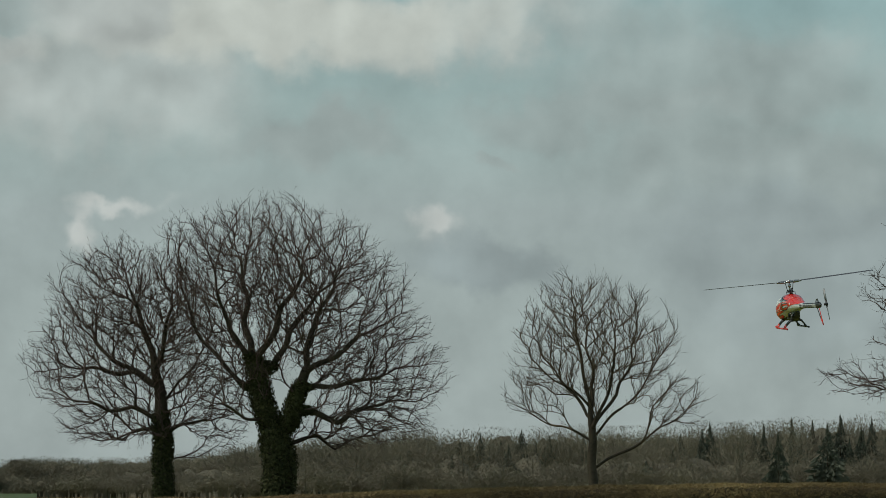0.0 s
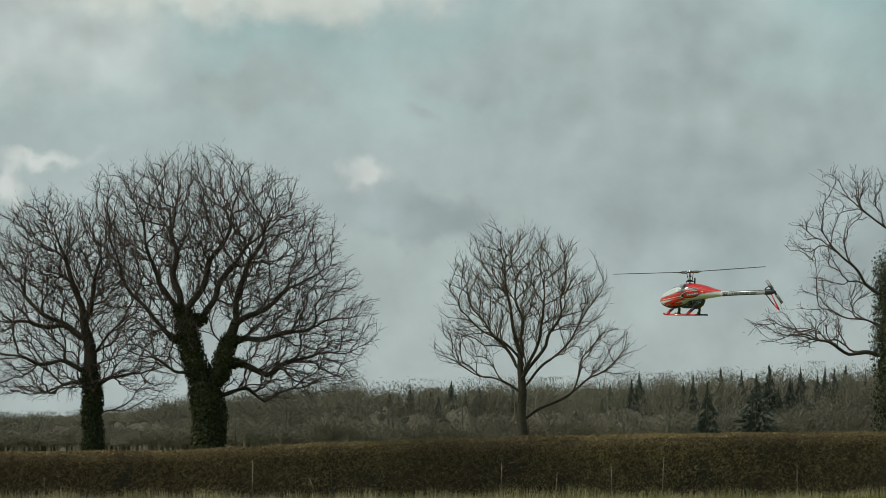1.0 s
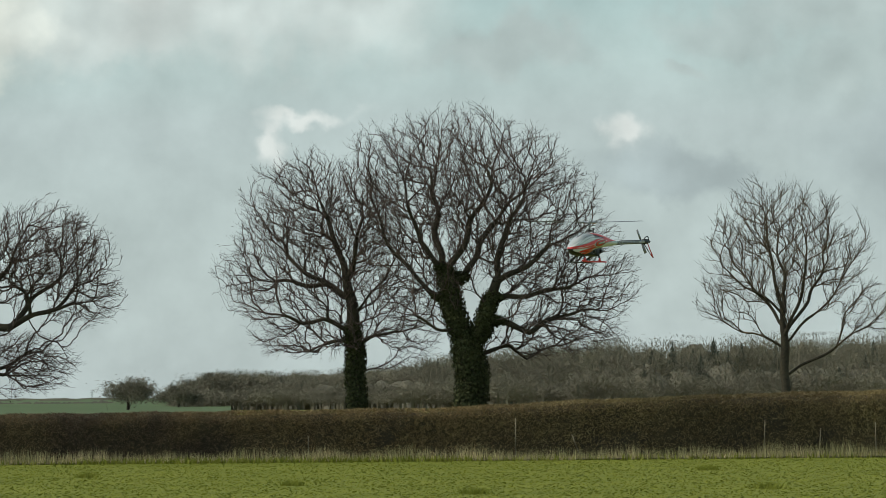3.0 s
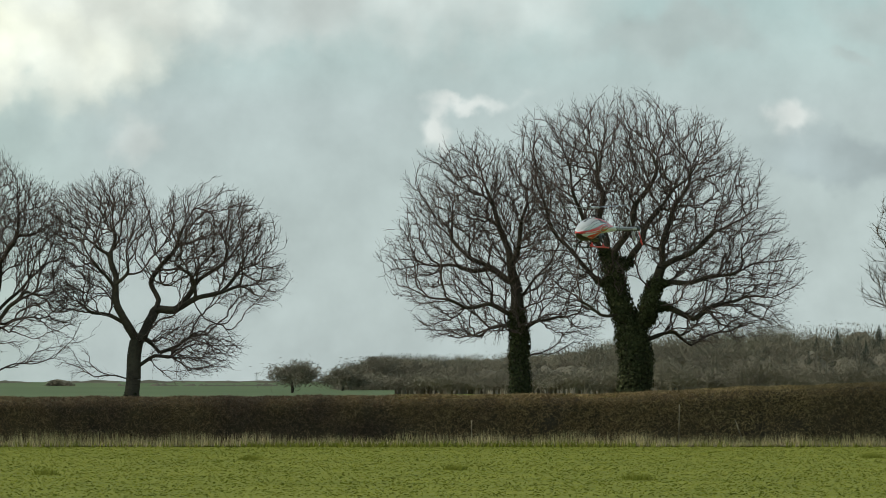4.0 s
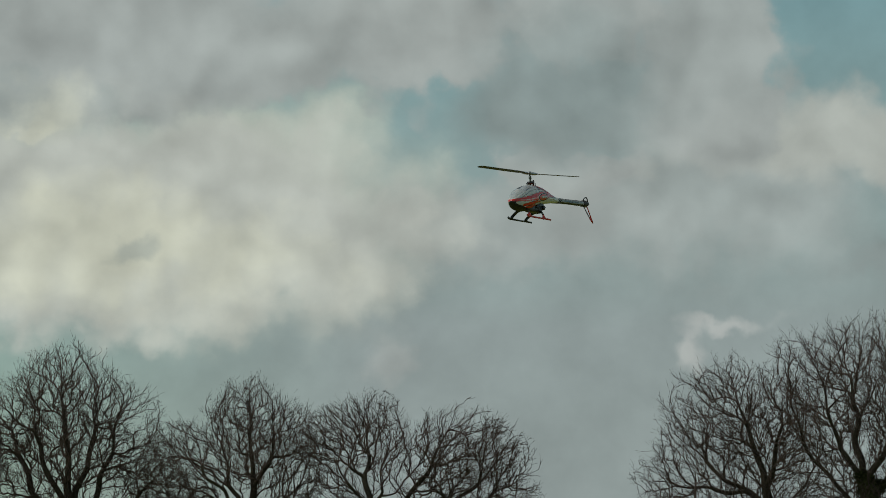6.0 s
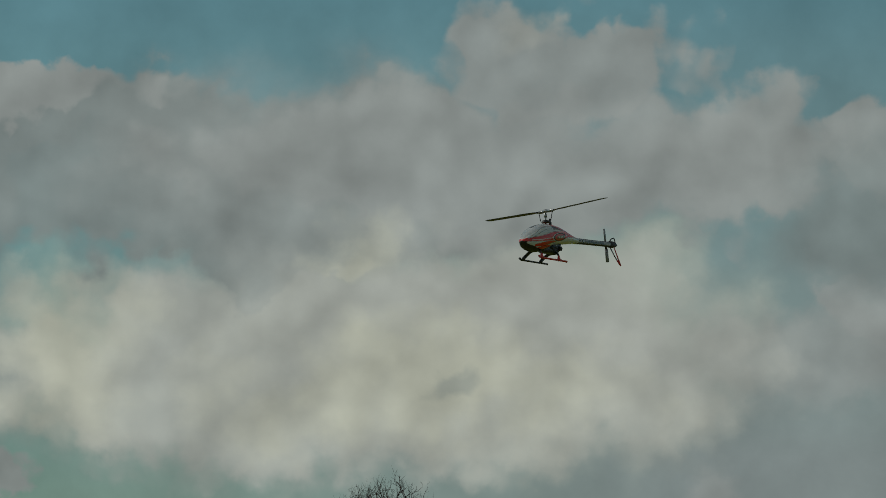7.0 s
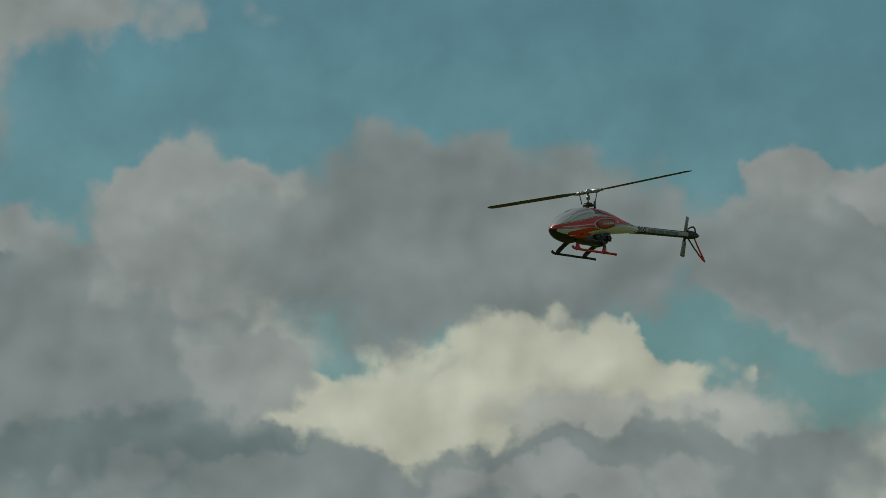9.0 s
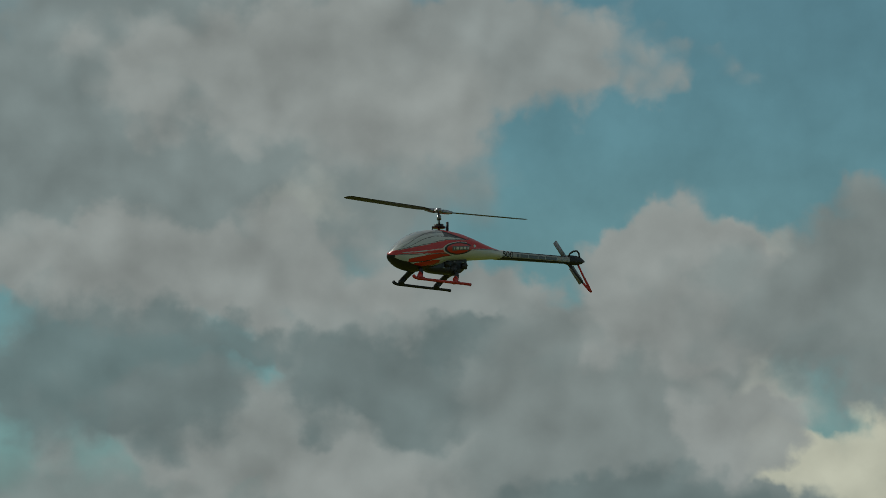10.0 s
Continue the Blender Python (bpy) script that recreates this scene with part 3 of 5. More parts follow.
def tree(name, label, x, y, limb_lines, lobes, count, seed, hollows=(), tip=0.0040, power=2.5, base_r=None, twig_mat=None, twiglets=2, twig_len=0.12, ivy=(), turn=0.0, **kw):
    """A bare tree: trunk, limbs, a crown of twigs, and ivy where it climbs."""
    P, par, level, first, rng = grow(limb_lines, lobes, hollows, count, seed, **kw)
    n = len(P)
    load = np.zeros(n)
    kids = np.bincount(par[par >= 0], minlength=n)
    for i in range(n - 1, -1, -1):
        if kids[i] == 0:
            load[i] += tip ** power
        if par[i] >= 0:
            load[par[i]] += load[i]
    R = load ** (1 / power)
    if base_r:
        R = R * np.where(R > 0.04, 1 + (base_r / R.max() - 1) * np.clip((R - 0.04) / (R.max() - 0.04), 0, 1), 1.0)
    for k in range(4):
        R[1:first - 1] = (R[:first - 2] + R[1:first - 1] + R[2:first]) / 3
    R[par < 0] *= 1.35
    root = new(name)
    root.location = (x, y, 0)
    tagged(root, label, "tree", "hedgerow trees")
    c = np.nonzero(par >= 0)[0]
    heir = np.zeros(n)
    np.maximum.at(heir, par[c], R[c])
    rp, rq = np.where(R[c] >= heir[par[c]], R[par[c]], np.minimum(R[par[c]], R[c] * 1.35 + 0.004)), R[c]
    thick = rq > 0.11
    piece("trunk", *tubes(P[par[c[thick]]], P[c[thick]], rp[thick], rq[thick], 10), BARK, root)
    mid = (rq <= 0.11) & (rq > 0.035)
    ids, group = c[mid], {}
    for i in ids:
        group[i] = group.get(par[i], i)
    owner = np.array([group[i] for i in ids])
    heads, counts = np.unique(owner, return_counts=True)
    big = heads[np.argsort(-counts)][:24]
    rest = ~np.isin(owner, big)
    pos = {i: k for k, i in enumerate(c)}
    for h in big:
        sel = np.array([pos[i] for i in ids[owner == h]])
        piece("limb", *tubes(P[par[c[sel]]], P[c[sel]], rp[sel], rq[sel], 7), BARK, root)
    if rest.any():
        sel = np.array([pos[i] for i in ids[rest]])
        piece("branches", *tubes(P[par[c[sel]]], P[c[sel]], rp[sel], rq[sel], 5), BARK, root)
    small = (rq <= 0.035) & (level[c] < 2)
    v1, f1 = tubes(P[par[c[small]]], P[c[small]], rp[small], rq[small], 3)
    # the last order and its tips as thin flat slips
    fine_c = c[level[c] == 2]
    a0, a1 = P[par[fine_c]], P[fine_c]
    tips = fine_c[kids[fine_c] == 0]
    b0 = np.repeat(P[tips], twiglets, 0)
    dirs = np.repeat(P[tips] - P[par[tips]], twiglets, 0)
    dirs /= np.linalg.norm(dirs, axis=1)[:, None] + 1e-9
    b1 = b0 + (dirs + rng.normal(size=dirs.shape) * 0.32) * (twig_len * (0.5 + 0.8 * rng.random((len(b0), 1))))
    s0, s1 = np.concatenate([a0, b0]), np.concatenate([a1, b1])
    wide = np.concatenate([np.full(len(a0), tip), np.full(len(b0), tip * 0.7)])
    side = np.cross(s1 - s0, rng.normal(size=s0.shape))
    side *= (wide / (np.linalg.norm(side, axis=1) + 1e-9))[:, None]
    v2 = np.stack([s0 - side, s0 + side, s1 + side * 0.6, s1 - side * 0.6], 1).reshape(-1, 3)
    f2 = np.arange(len(v2)).reshape(-1, 4)
    piece("twig_spray", np.concatenate([v1, v2]), np.concatenate([f1, f2 + len(v1)]), twig_mat or TWIG, root, "dense spray of fine bare twigs", "stuff")
    if ivy:
        verts = []
        for z0, z1, x0, x1, num, fat in ivy:
            cand = c[(R[c] > 0.07) & (P[c, 2] > z0) & (P[c, 2] < z1) & (P[c, 0] > x0) & (P[c, 0] < x1) & (np.abs(P[c, 1]) < 1.2)]
            if len(cand) == 0:
                continue
            pick = rng.choice(cand, num)
            dirs = rng.normal(size=(num, 3))
            dirs[:, 2] *= 0.5
            dirs /= np.linalg.norm(dirs, axis=1)[:, None]
            ctr = P[pick] + dirs * (R[pick][:, None] + fat * rng.random((num, 1)) ** 1.5) + (P[par[pick]] - P[pick]) * rng.random((num, 1))
            a = rng.normal(size=(num, 3))
            a -= dirs * (a * dirs).sum(1)[:, None] * 0.6
            a /= np.linalg.norm(a, axis=1)[:, None]
            b = np.cross(a, dirs)
            s = 0.022 + 0.035 * rng.random((num, 1))
            verts.append(np.stack([ctr - a * s, ctr - b * s * 0.8, ctr + a * s, ctr + b * s * 0.8 - dirs * s * 0.4], 1).reshape(-1, 3))
        if verts:
            vv = np.concatenate(verts)
            piece("ivy", vv, np.arange(len(vv)).reshape(-1, 4), IVY, root, "dark green ivy wrapped round the trunk", "stuff")
    root.rotation_euler[2] = turn
    return root


def build_trees():
    tree("oak_tree", "large bare oak with two ivy-clad stems in the hedge", 6.7, 109.9,
         [[(-0.07, 0, 0), (0.02, 0, 2.42), (-0.14, 0, 3.22), (-0.38, 0, 3.74), (-0.58, 0, 4.54), (-0.72, 0, 5.33)],
          [(-0.14, -0, 3.22), (0.21, -0.18, 3.48), (0.5, -0.36, 4.28), (0.67, -0.54, 5.07)],
          [(-0.72, 0, 5.33), (-0.94, 0.21, 6.13), (-0.92, 0.42, 7.19), (-1.19, 0.63, 8.38), (-1.24, 0.84, 9.31)],
          [(-0.72, -0, 5.2), (-0.26, -0.17, 5.8), (0.03, -0.33, 6.66), (0.53, -0.5, 7.59), (0.79, -0.67, 8.66)],
          [(-0.54, 0, 4.41), (-1.18, 0.18, 4.67), (-1.58, 0.36, 5.2), (-2.11, 0.54, 5.79), (-2.53, 0.72, 6.65), (-2.84, 0.9, 7.97)],
          [(-0.32, -0, 3.48), (-1.04, -0.31, 3.64), (-1.71, -0.62, 4), (-2.3, -0.93, 4.2)], [(0.67, 0, 5.01), (0.83, 0.12, 6), (1.26, 0.24, 6.87), (1.72, 0.37, 8)],
          [(0.61, -0, 4.41), (1.33, -0.08, 4.52), (2.26, -0.16, 4.66), (3.18, -0.23, 4.98), (4.11, -0.31, 5.2)],
          [(0.35, 0, 2.89), (1.07, 0.23, 3.11), (1.6, 0.45, 2.82), (2.39, 0.68, 3.15), (3.45, 0.91, 3.44), (4.11, 1.14, 3.7)],
          [(0.67, -0, 4.94), (1.73, -0.19, 5.48), (2.65, -0.37, 6.21), (3.57, -0.56, 6.62)], [(0.54, 0, 3.88), (1.6, 0.18, 3.55), (2.65, 0.36, 4.02), (3.84, 0.53, 4.16)],
          [(-0.72, -0, 5.27), (-1.45, -0.43, 5.99), (-1.78, -0.86, 7.18), (-2.11, -1.3, 8.37)],
          [(-0.62, 0, 4.8), (-0.12, 0.19, 5.07), (0.27, 0.39, 6), (1.06, 0.58, 7.07), (2.12, 0.77, 8)]],
         [(-0.52, 0, 6.99, 2.91, 2.62, 2.84), (1.72, 0, 5.87, 2.51, 2.5, 2.77), (2.78, 0, 4.82, 1.98, 1.78, 1.52), (-1.58, 0, 7.51, 1.65, 1.78, 1.98), (0.8, 0, 7.46, 2.38, 2.14, 2.11), (-2.77, 0, 8.64, 0.66, 0.71, 0.79), (-1.44, 0, 4.67, 1.45, 1.31, 1.32), (2.13, 0, 3.49, 2.25, 2.02, 0.79)], 8500, 3,
         base_r=0.38, ivy=((0.4, 5.4, -1.1, -0.1, 14000, 0.17), (2.6, 4.7, 0.1, 0.9, 7000, 0.13), (0.3, 3.3, -1, 1, 14000, 0.16)))
    tree("oak_tree", "bare oak with ivied trunk beside the larger oak", 3.45, 111.6,
         [[(0.13, 0, 0), (0.08, 0, 2.42), (0.04, 0, 3.5), (-0.02, 0, 4.44), (-0.26, 0, 5.51), (-0.64, 0, 6.58), (-1, 0, 7.66)],
          [(0.01, -0, 3.7), (-0.79, -0.23, 3.92), (-1.46, -0.46, 3.87), (-2.14, -0.69, 4.09), (-3.14, -0.92, 4.36)],
          [(0.08, 0, 3.16), (0.82, 0.35, 3.5), (1.49, 0.69, 3.77), (2.29, 1.04, 3.57)], [(0.04, -0, 4.03), (0.41, -0.37, 4.57), (0.95, -0.73, 5.11), (1.35, -1.1, 6.05)],
          [(-0.02, 0, 4.57), (-0.53, 0.31, 4.84), (-1.33, 0.62, 5.31), (-2.01, 0.93, 5.98), (-2.75, 1.24, 6.71)],
          [(0.22, -0, 2.36), (0.95, -0.35, 2.56), (1.62, -0.69, 2.83), (2.43, -1.04, 2.57)], [(0.01, 0, 3.5), (-0.66, 0.41, 3.23), (-1.46, 0.81, 3.06), (-2.4, 1.22, 3.29)],
          [(-0.13, -0, 5.11), (0.14, -0.11, 6.05), (0.27, -0.22, 7.13), (-0.13, -0.33, 8.07)], [(-0.53, 0, 4.84), (-1.47, 0.26, 4.97), (-2.41, 0.51, 5.1), (-3.35, 0.77, 5.23)]],
         [(-1, 0, 6.52, 2.35, 2.11, 2.21), (-2.14, 0, 5.24, 1.74, 1.57, 1.74), (-0.13, 0, 6.05, 1.88, 2.3, 2.55), (-1.07, 0, 7.79, 1.07, 0.97, 0.87), (-0.79, 0, 3.49, 2.15, 1.93, 0.81), (1.22, 0, 3.77, 1.34, 1.21, 1.34)], 6000, 5,
         base_r=0.24, ivy=((0.3, 3.8, -0.5, 0.5, 8000, 0.11),))
    tree("young_ash_tree", "slender bare tree with upswept pale twigs", 16.3, 115.5,
         [[(0.02, 0, 0), (-0.03, 0, 2.76), (-0.02, 0, 3.46), (-0.11, 0, 4.3), (-0.34, 0, 5.32), (-0.53, 0, 6.61), (-0.66, 0, 7.76)],
          [(0.07, -0, 2.31), (0.69, -0.15, 2.63), (1.34, -0.3, 3.08), (1.99, -0.45, 3.53), (2.78, -0.6, 4.02), (3.36, -0.75, 4.36)],
          [(-0.03, 0, 3.01), (-0.86, 0.29, 3.53), (-1.51, 0.57, 3.72), (-2.34, 0.86, 4.1)],
          [(-0.02, -0, 3.46), (0.31, -0.31, 4.3), (0.57, -0.61, 5.32), (0.44, -0.92, 6.61), (0.34, -1.22, 7.64)],
          [(-0.02, 0, 3.53), (0.7, 0.26, 4.43), (1.22, 0.51, 5.58), (1.42, 0.77, 7.26)], [(-0.03, -0, 3.27), (0.83, -0.27, 4.04), (1.74, -0.54, 5.2), (2.26, -0.81, 6.23)],
          [(-0.06, 0, 3.78), (-0.73, 0.3, 4.68), (-1.37, 0.59, 5.58), (-1.82, 0.89, 6.86)], [(-0.11, -0, 4.17), (-0.99, -0.16, 4.81), (-1.89, -0.32, 5.45), (-2.21, -0.48, 6.09)],
          [(-0.06, 0, 3.91), (0.05, 0.27, 4.94), (-0.14, 0.54, 6.22), (-0.2, 0.81, 7.38)], [(1.34, -0, 3.08), (1.73, -0.31, 4.04), (2.13, -0.62, 4.68), (2.52, -0.93, 5.2)]],
         [(-0.14, 0, 5.64, 2.16, 2.12, 2.35), (2.13, 0, 4.23, 1.33, 1.2, 1.02), (-1.57, 0, 4.68, 1.08, 1.09, 1.21), (1.05, 0, 5.9, 1.62, 1.55, 1.7), (-0.85, 0, 6.61, 1.14, 1.26, 1.4)], 2100, 11,
         tip=0.0042, power=2.6, base_r=0.14, twig_mat=ASH_TWIG, wiggle=0.16, stiff=0.6, twig_len=0.15, density=0.95, spread=32, lift=0.25)
    tree("oak_tree", "bare spreading oak with forked trunk in the hedge", -7.35, 110.2,
         [[(0, 0, 0), (0.06, 0, 2.01), (0.15, 0, 2.9)],
          [(0.15, -0, 2.9), (-0.13, -0.14, 3.36), (-0.34, -0.27, 3.88), (-0.44, -0.41, 4.4), (-0.13, -0.55, 4.76), (0.28, -0.68, 4.82), (0.47, -0.82, 4.59)],
          [(0.15, 0, 2.95), (0.34, 0.22, 3.16), (0.62, 0.44, 3.52), (0.68, 0.66, 3.99), (0.54, 0.89, 4.46), (0.47, 1.11, 4.59)],
          [(0.68, -0, 3.66), (1.22, -0.25, 3.8), (1.74, -0.5, 3.99), (2.36, -0.76, 4.25), (3.08, -1.01, 4.36), (3.81, -1.26, 4.57)],
          [(-0.13, 0, 3.36), (-0.65, 0.15, 3.59), (-1.06, 0.29, 3.73), (-1.79, 0.44, 3.73), (-2.31, 0.59, 3.88)],
          [(-0.44, -0, 4.3), (-0.84, -0.27, 4.82), (-1.07, -0.53, 5.24), (-1.38, -0.8, 6.07), (-1.59, -1.07, 7.11)],
          [(-0.42, 0, 4.46), (-0.55, 0.25, 5.34), (-0.45, 0.5, 5.96), (-0.66, 0.75, 6.9), (-0.87, 1, 7.48)],
          [(0.54, -0, 4.46), (0.8, -0.24, 5.03), (1.21, -0.48, 5.55), (1.63, -0.72, 6.38), (1.94, -0.96, 7.11)],
          [(1.22, 0, 3.8), (1.84, 0.1, 4.51), (2.46, 0.21, 5.03), (3.18, 0.31, 5.76), (3.6, 0.41, 6.18)], [(1.84, -0, 3.99), (2.05, -0.11, 3.49), (2.52, -0.22, 3.37), (2.93, -0.33, 2.75)],
          [(-0.04, 0, 1.89), (-0.64, 0.17, 1.89), (-1.06, 0.34, 1.93), (-1.37, 0.51, 2.22), (-1.79, 0.68, 2.63)],
          [(0.34, -0, 2.17), (0.7, -0.26, 2.43), (1.22, -0.52, 2.48), (2.05, -0.78, 2.31), (2.88, -1.05, 2.1)],
          [(0.29, 0, 3.11), (0.81, 0.18, 2.53), (1.43, 0.37, 2.95), (2.15, 0.55, 3.06)], [(-0.13, -0, 4.76), (-0.03, -0.27, 5.44), (0.17, -0.53, 6.38), (-0.04, -0.8, 7.32)],
          [(2.36, 0, 4.25), (2.98, 0.21, 4.72), (3.7, 0.41, 5.24), (4.22, 0.62, 5.45)]],
         [(-0.55, 0, 6.23, 1.5, 1.35, 1.4), (2.15, 0, 5.81, 1.92, 1.73, 1.4), (3.08, 0, 4.62, 1.3, 1.17, 1.09), (1.43, 0, 2.74, 1.7, 1.49, 0.95), (-1.17, 0, 4.3, 1.24, 1.21, 1.35), (-0.96, 0, 2.43, 1.24, 1.12, 0.57), (-1.59, 0, 6.07, 0.98, 1.03, 1.14), (1.22, 0, 4.82, 1.24, 1.12, 0.83)], 12500, 17,
         hollows=[(0.08, 0, 4.12, 0.2, 0.5, 0.4), (0.67, 0, 7.11, 0.27, 0.56, 0.62)], base_r=0.21, density=1.1, wiggle=0.44, ivy=((0.2, 1.5, -0.5, 0.5, 900, 0.04),))
    tree("oak_tree", "bare oak with ivy at its trunk foot", -11.35, 110.4,
         [[(-0.01, 0, 0), (-0.01, 0, 2.21), (0.03, 0, 3.26), (0.01, 0, 3.78), (0.2, 0, 4.3), (0.32, 0, 4.93), (0.21, 0, 5.87), (0.17, 0, 6.92), (0.16, 0, 7.86)],
          [(0.01, -0, 3.78), (-0.3, -0.31, 4.3), (-0.51, -0.61, 4.82), (-1.03, -0.92, 5.3), (-1.66, -1.22, 6.08)],
          [(0.05, 0, 3.47), (0.53, 0.25, 3.99), (0.94, 0.5, 4.41), (1.41, 0.75, 4.98), (1.77, 1, 5.66), (1.98, 1.25, 6.5)],
          [(0.05, -0, 3.26), (0.63, -0.3, 3.78), (1.15, -0.6, 4.15), (1.78, -0.89, 4.49), (2.4, -1.19, 4.93)],
          [(0.17, 0, 2.11), (1.05, 0.1, 2.27), (1.89, 0.19, 2.37), (2.2, 0.29, 2.84), (2.92, 0.38, 3.05)],
          [(-0.09, -0, 2.21), (-0.82, -0.3, 2.19), (-1.65, -0.59, 2.31), (-2.38, -0.89, 2.63)], [(-0.04, 0, 2.63), (-0.71, 0.24, 2.94), (-1.13, 0.48, 3.62), (-1.86, 0.72, 3.99)],
          [(0.32, -0, 4.93), (0.73, -0.28, 5.56), (0.94, -0.55, 6.6), (0.83, -0.83, 7.33)], [(0.2, 0, 4.3), (-0.41, 0.14, 5.03), (-0.62, 0.29, 6.19), (-0.73, 0.43, 7.13)]],
         [(0.11, 0, 6.13, 1.4, 1.78, 1.97), (1.41, 0, 5.76, 0.99, 1.54, 1.71), (-1.66, 0, 5.14, 1.45, 1.59, 1.77), (1.47, 0, 3.99, 1.25, 1.12, 1.04), (-0.61, 0, 3.05, 2.28, 2.06, 0.83), (1.05, 0, 2.84, 1.56, 1.4, 0.62)], 11000, 23,
         base_r=0.22, density=1.1, wiggle=0.44, ivy=((0.2, 2.6, -0.5, 0.5, 3500, 0.1),))
    tree("oak_tree", "tall bare hedgerow oak with rounded crown", -16.4, 111.0,
         [[(0, 0, 0), (0.0, 0, 2.0), (0.05, 0, 4.2), (0.0, 0, 6.0), (-0.2, 0, 7.6)], [(0, 0, 3.2), (-0.8, 0.3, 4.4), (-1.5, 0.6, 6.0), (-2.0, 0.8, 7.0)], [(0, 0, 3.4), (0.8, -0.3, 4.6), (1.3, -0.5, 6.0), (1.6, -0.6, 7.4)],
          [(0, 0, 2.6), (1.2, 0.3, 3.6), (2.2, 0.5, 5.0)], [(0, 0, 2.4), (-1.2, -0.3, 3.4), (-2.4, -0.6, 4.8)], [(0.05, 0, 4.4), (0.6, 0.5, 6.0), (0.7, 0.7, 7.8)], [(0.05, 0, 4.2), (-0.7, -0.5, 5.8), (-1.0, -0.6, 7.8)]],
         [(-0.1, 0, 6.5, 2.1, 2.1, 2.6), (1.4, 0, 6.0, 1.6, 1.7, 2.0), (-1.6, 0, 5.8, 1.9, 1.8, 2.1), (2.2, 0, 4.6, 1.4, 1.4, 1.8)], 6500, 29, tip=0.0044, base_r=0.3)
    tree("oak_tree", "bare hedgerow oak with a low crown", -20.3, 111.4,
         [[(0, 0, 0), (0.0, 0, 1.8), (0.05, 0, 3.2), (0.1, 0, 6.0)], [(0, 0, 2.8), (-0.8, 0.3, 3.8), (-1.6, 0.5, 5.2)], [(0, 0, 2.8), (0.8, -0.3, 3.9), (1.4, -0.5, 5.6)], [(0, 0, 3.2), (-0.5, -0.4, 4.6), (-0.8, -0.6, 6.4)]],
         [(0.3, 0, 5.7, 2.0, 2.0, 2.2), (-1.8, 0, 4.9, 1.7, 1.8, 2.0)], 4200, 31, tip=0.0044, base_r=0.27)
    tree("oak_tree", "bare gnarled tree with a dark ivy-smothered trunk", 26.0, 109.6,
         [[(0.46, 0, 0), (0.46, 0, 3.93), (0.4, 0, 5.8), (0.35, 0, 8.16)],
          [(0.09, -0, 4.06), (-0.54, -0.16, 4.08), (-1.3, -0.33, 4.12), (-1.92, -0.49, 4.36), (-2.67, -0.65, 4.61), (-3.55, -0.82, 4.46), (-4.11, -0.98, 4.73)],
          [(0.09, 0, 5.55), (-0.66, 0.1, 6.04), (-1.41, 0.2, 7.02), (-1.98, 0.29, 7.58), (-2.6, 0.39, 7.86)],
          [(0.09, -0, 4.8), (-0.92, -0.31, 5.04), (-1.92, -0.61, 5.29), (-2.8, -0.92, 5.41)], [(0.09, 0, 7.41), (-0.66, 0.38, 8.15), (-1.41, 0.76, 8.88), (-2.04, 1.14, 9.25)]],
         [(-2.3, 0, 4.79, 1.81, 1.63, 0.72), (-1.92, 0, 7.14, 1.09, 0.98, 0.85), (-0.91, 0, 8.39, 1.33, 1.2, 1.09), (-1.17, 0, 5.79, 1.45, 1.3, 0.72), (2, 0, 6.4, 2.2, 2, 2.4)], 1300, 37,
         tip=0.0044, base_r=0.3, wiggle=0.42, stiff=0.7, density=0.75, ivy=((0.3, 5.4, -0.2, 1.1, 30000, 0.75), (4.0, 8.4, -0.2, 1.1, 30000, 0.85)))


# ---- distance
def conifer_shape(rng):
    """One conifer of unit height: a thin stem and drooping boughs in uneven tiers, each a fan of needle sprays."""
    root = new("conifer_tree")
    B, E, W = [], [], []
    for z in np.arange(0.16, 0.99, 0.028):
        lean = 0.75 + 0.4 * rng.random()
        for a in rng.random(7) * 2 * np.pi:
            r = 0.01 + (1.0 - z) ** 1.15 * lean * (0.55 + 0.6 * rng.random())
            d = np.array([math.cos(a), math.sin(a)])
            for k in range(9):
                u = 0.15 + 0.85 * rng.random()
                q = d * r * u + rng.normal(size=2) * 0.05 * (1.1 - z)
                zz = z - 0.045 * u * u + 0.012 * rng.normal()
                B.append((q[0] * 0.8, q[1] * 0.8, zz + 0.012))
                E.append((q[0] * 1.12, q[1] * 1.12, zz - 0.02 * rng.random()))
                W.append((0.05 + 0.08 * rng.random()) * (1.1 - z))
    piece("trunk", *tubes([(0, 0, 0)], [(0, 0, 0.97)], [0.03], [0.004], 6), BARK, root)
    piece("crown", *slivers(np.array(B), np.array(E), np.array(W), rng), CONIFER, root)
    tagged(root, "dark green conifer, greyed for haze, standing in distant bare woodland", "tree", "woodland conifers")
    return root


def build_conifer(x, y, h, w, rng, shapes=[]):
    if len(shapes) < 4:
        ob = conifer_shape(rng)
        shapes.append(ob)
        ob.location = (x, y, 0)
    else:
        ob = copy_thing(shapes[int(rng.integers(0, 4))], Matrix.Translation((x, y, 0)))
    ob.scale = (w, w, h)
    ob.rotation_euler[2] = rng.random() * 6


def wood_top(az):
    """Height of the wood's tree line in degrees above eye level."""
    return np.interp(az, [-16, -13.5, -12.3, -10.5, -8.5, -7, -5.2, -3.5, -2.5, -1.2, 0.0, 0.5, 0.8, 1.0, 3.0], [1.25, 1.15, 1.12, 1.0, 0.92, 0.9, 0.86, 0.72, 0.55, 0.42, 0.44, 0.36, 0.22, 0.1, 0.05])


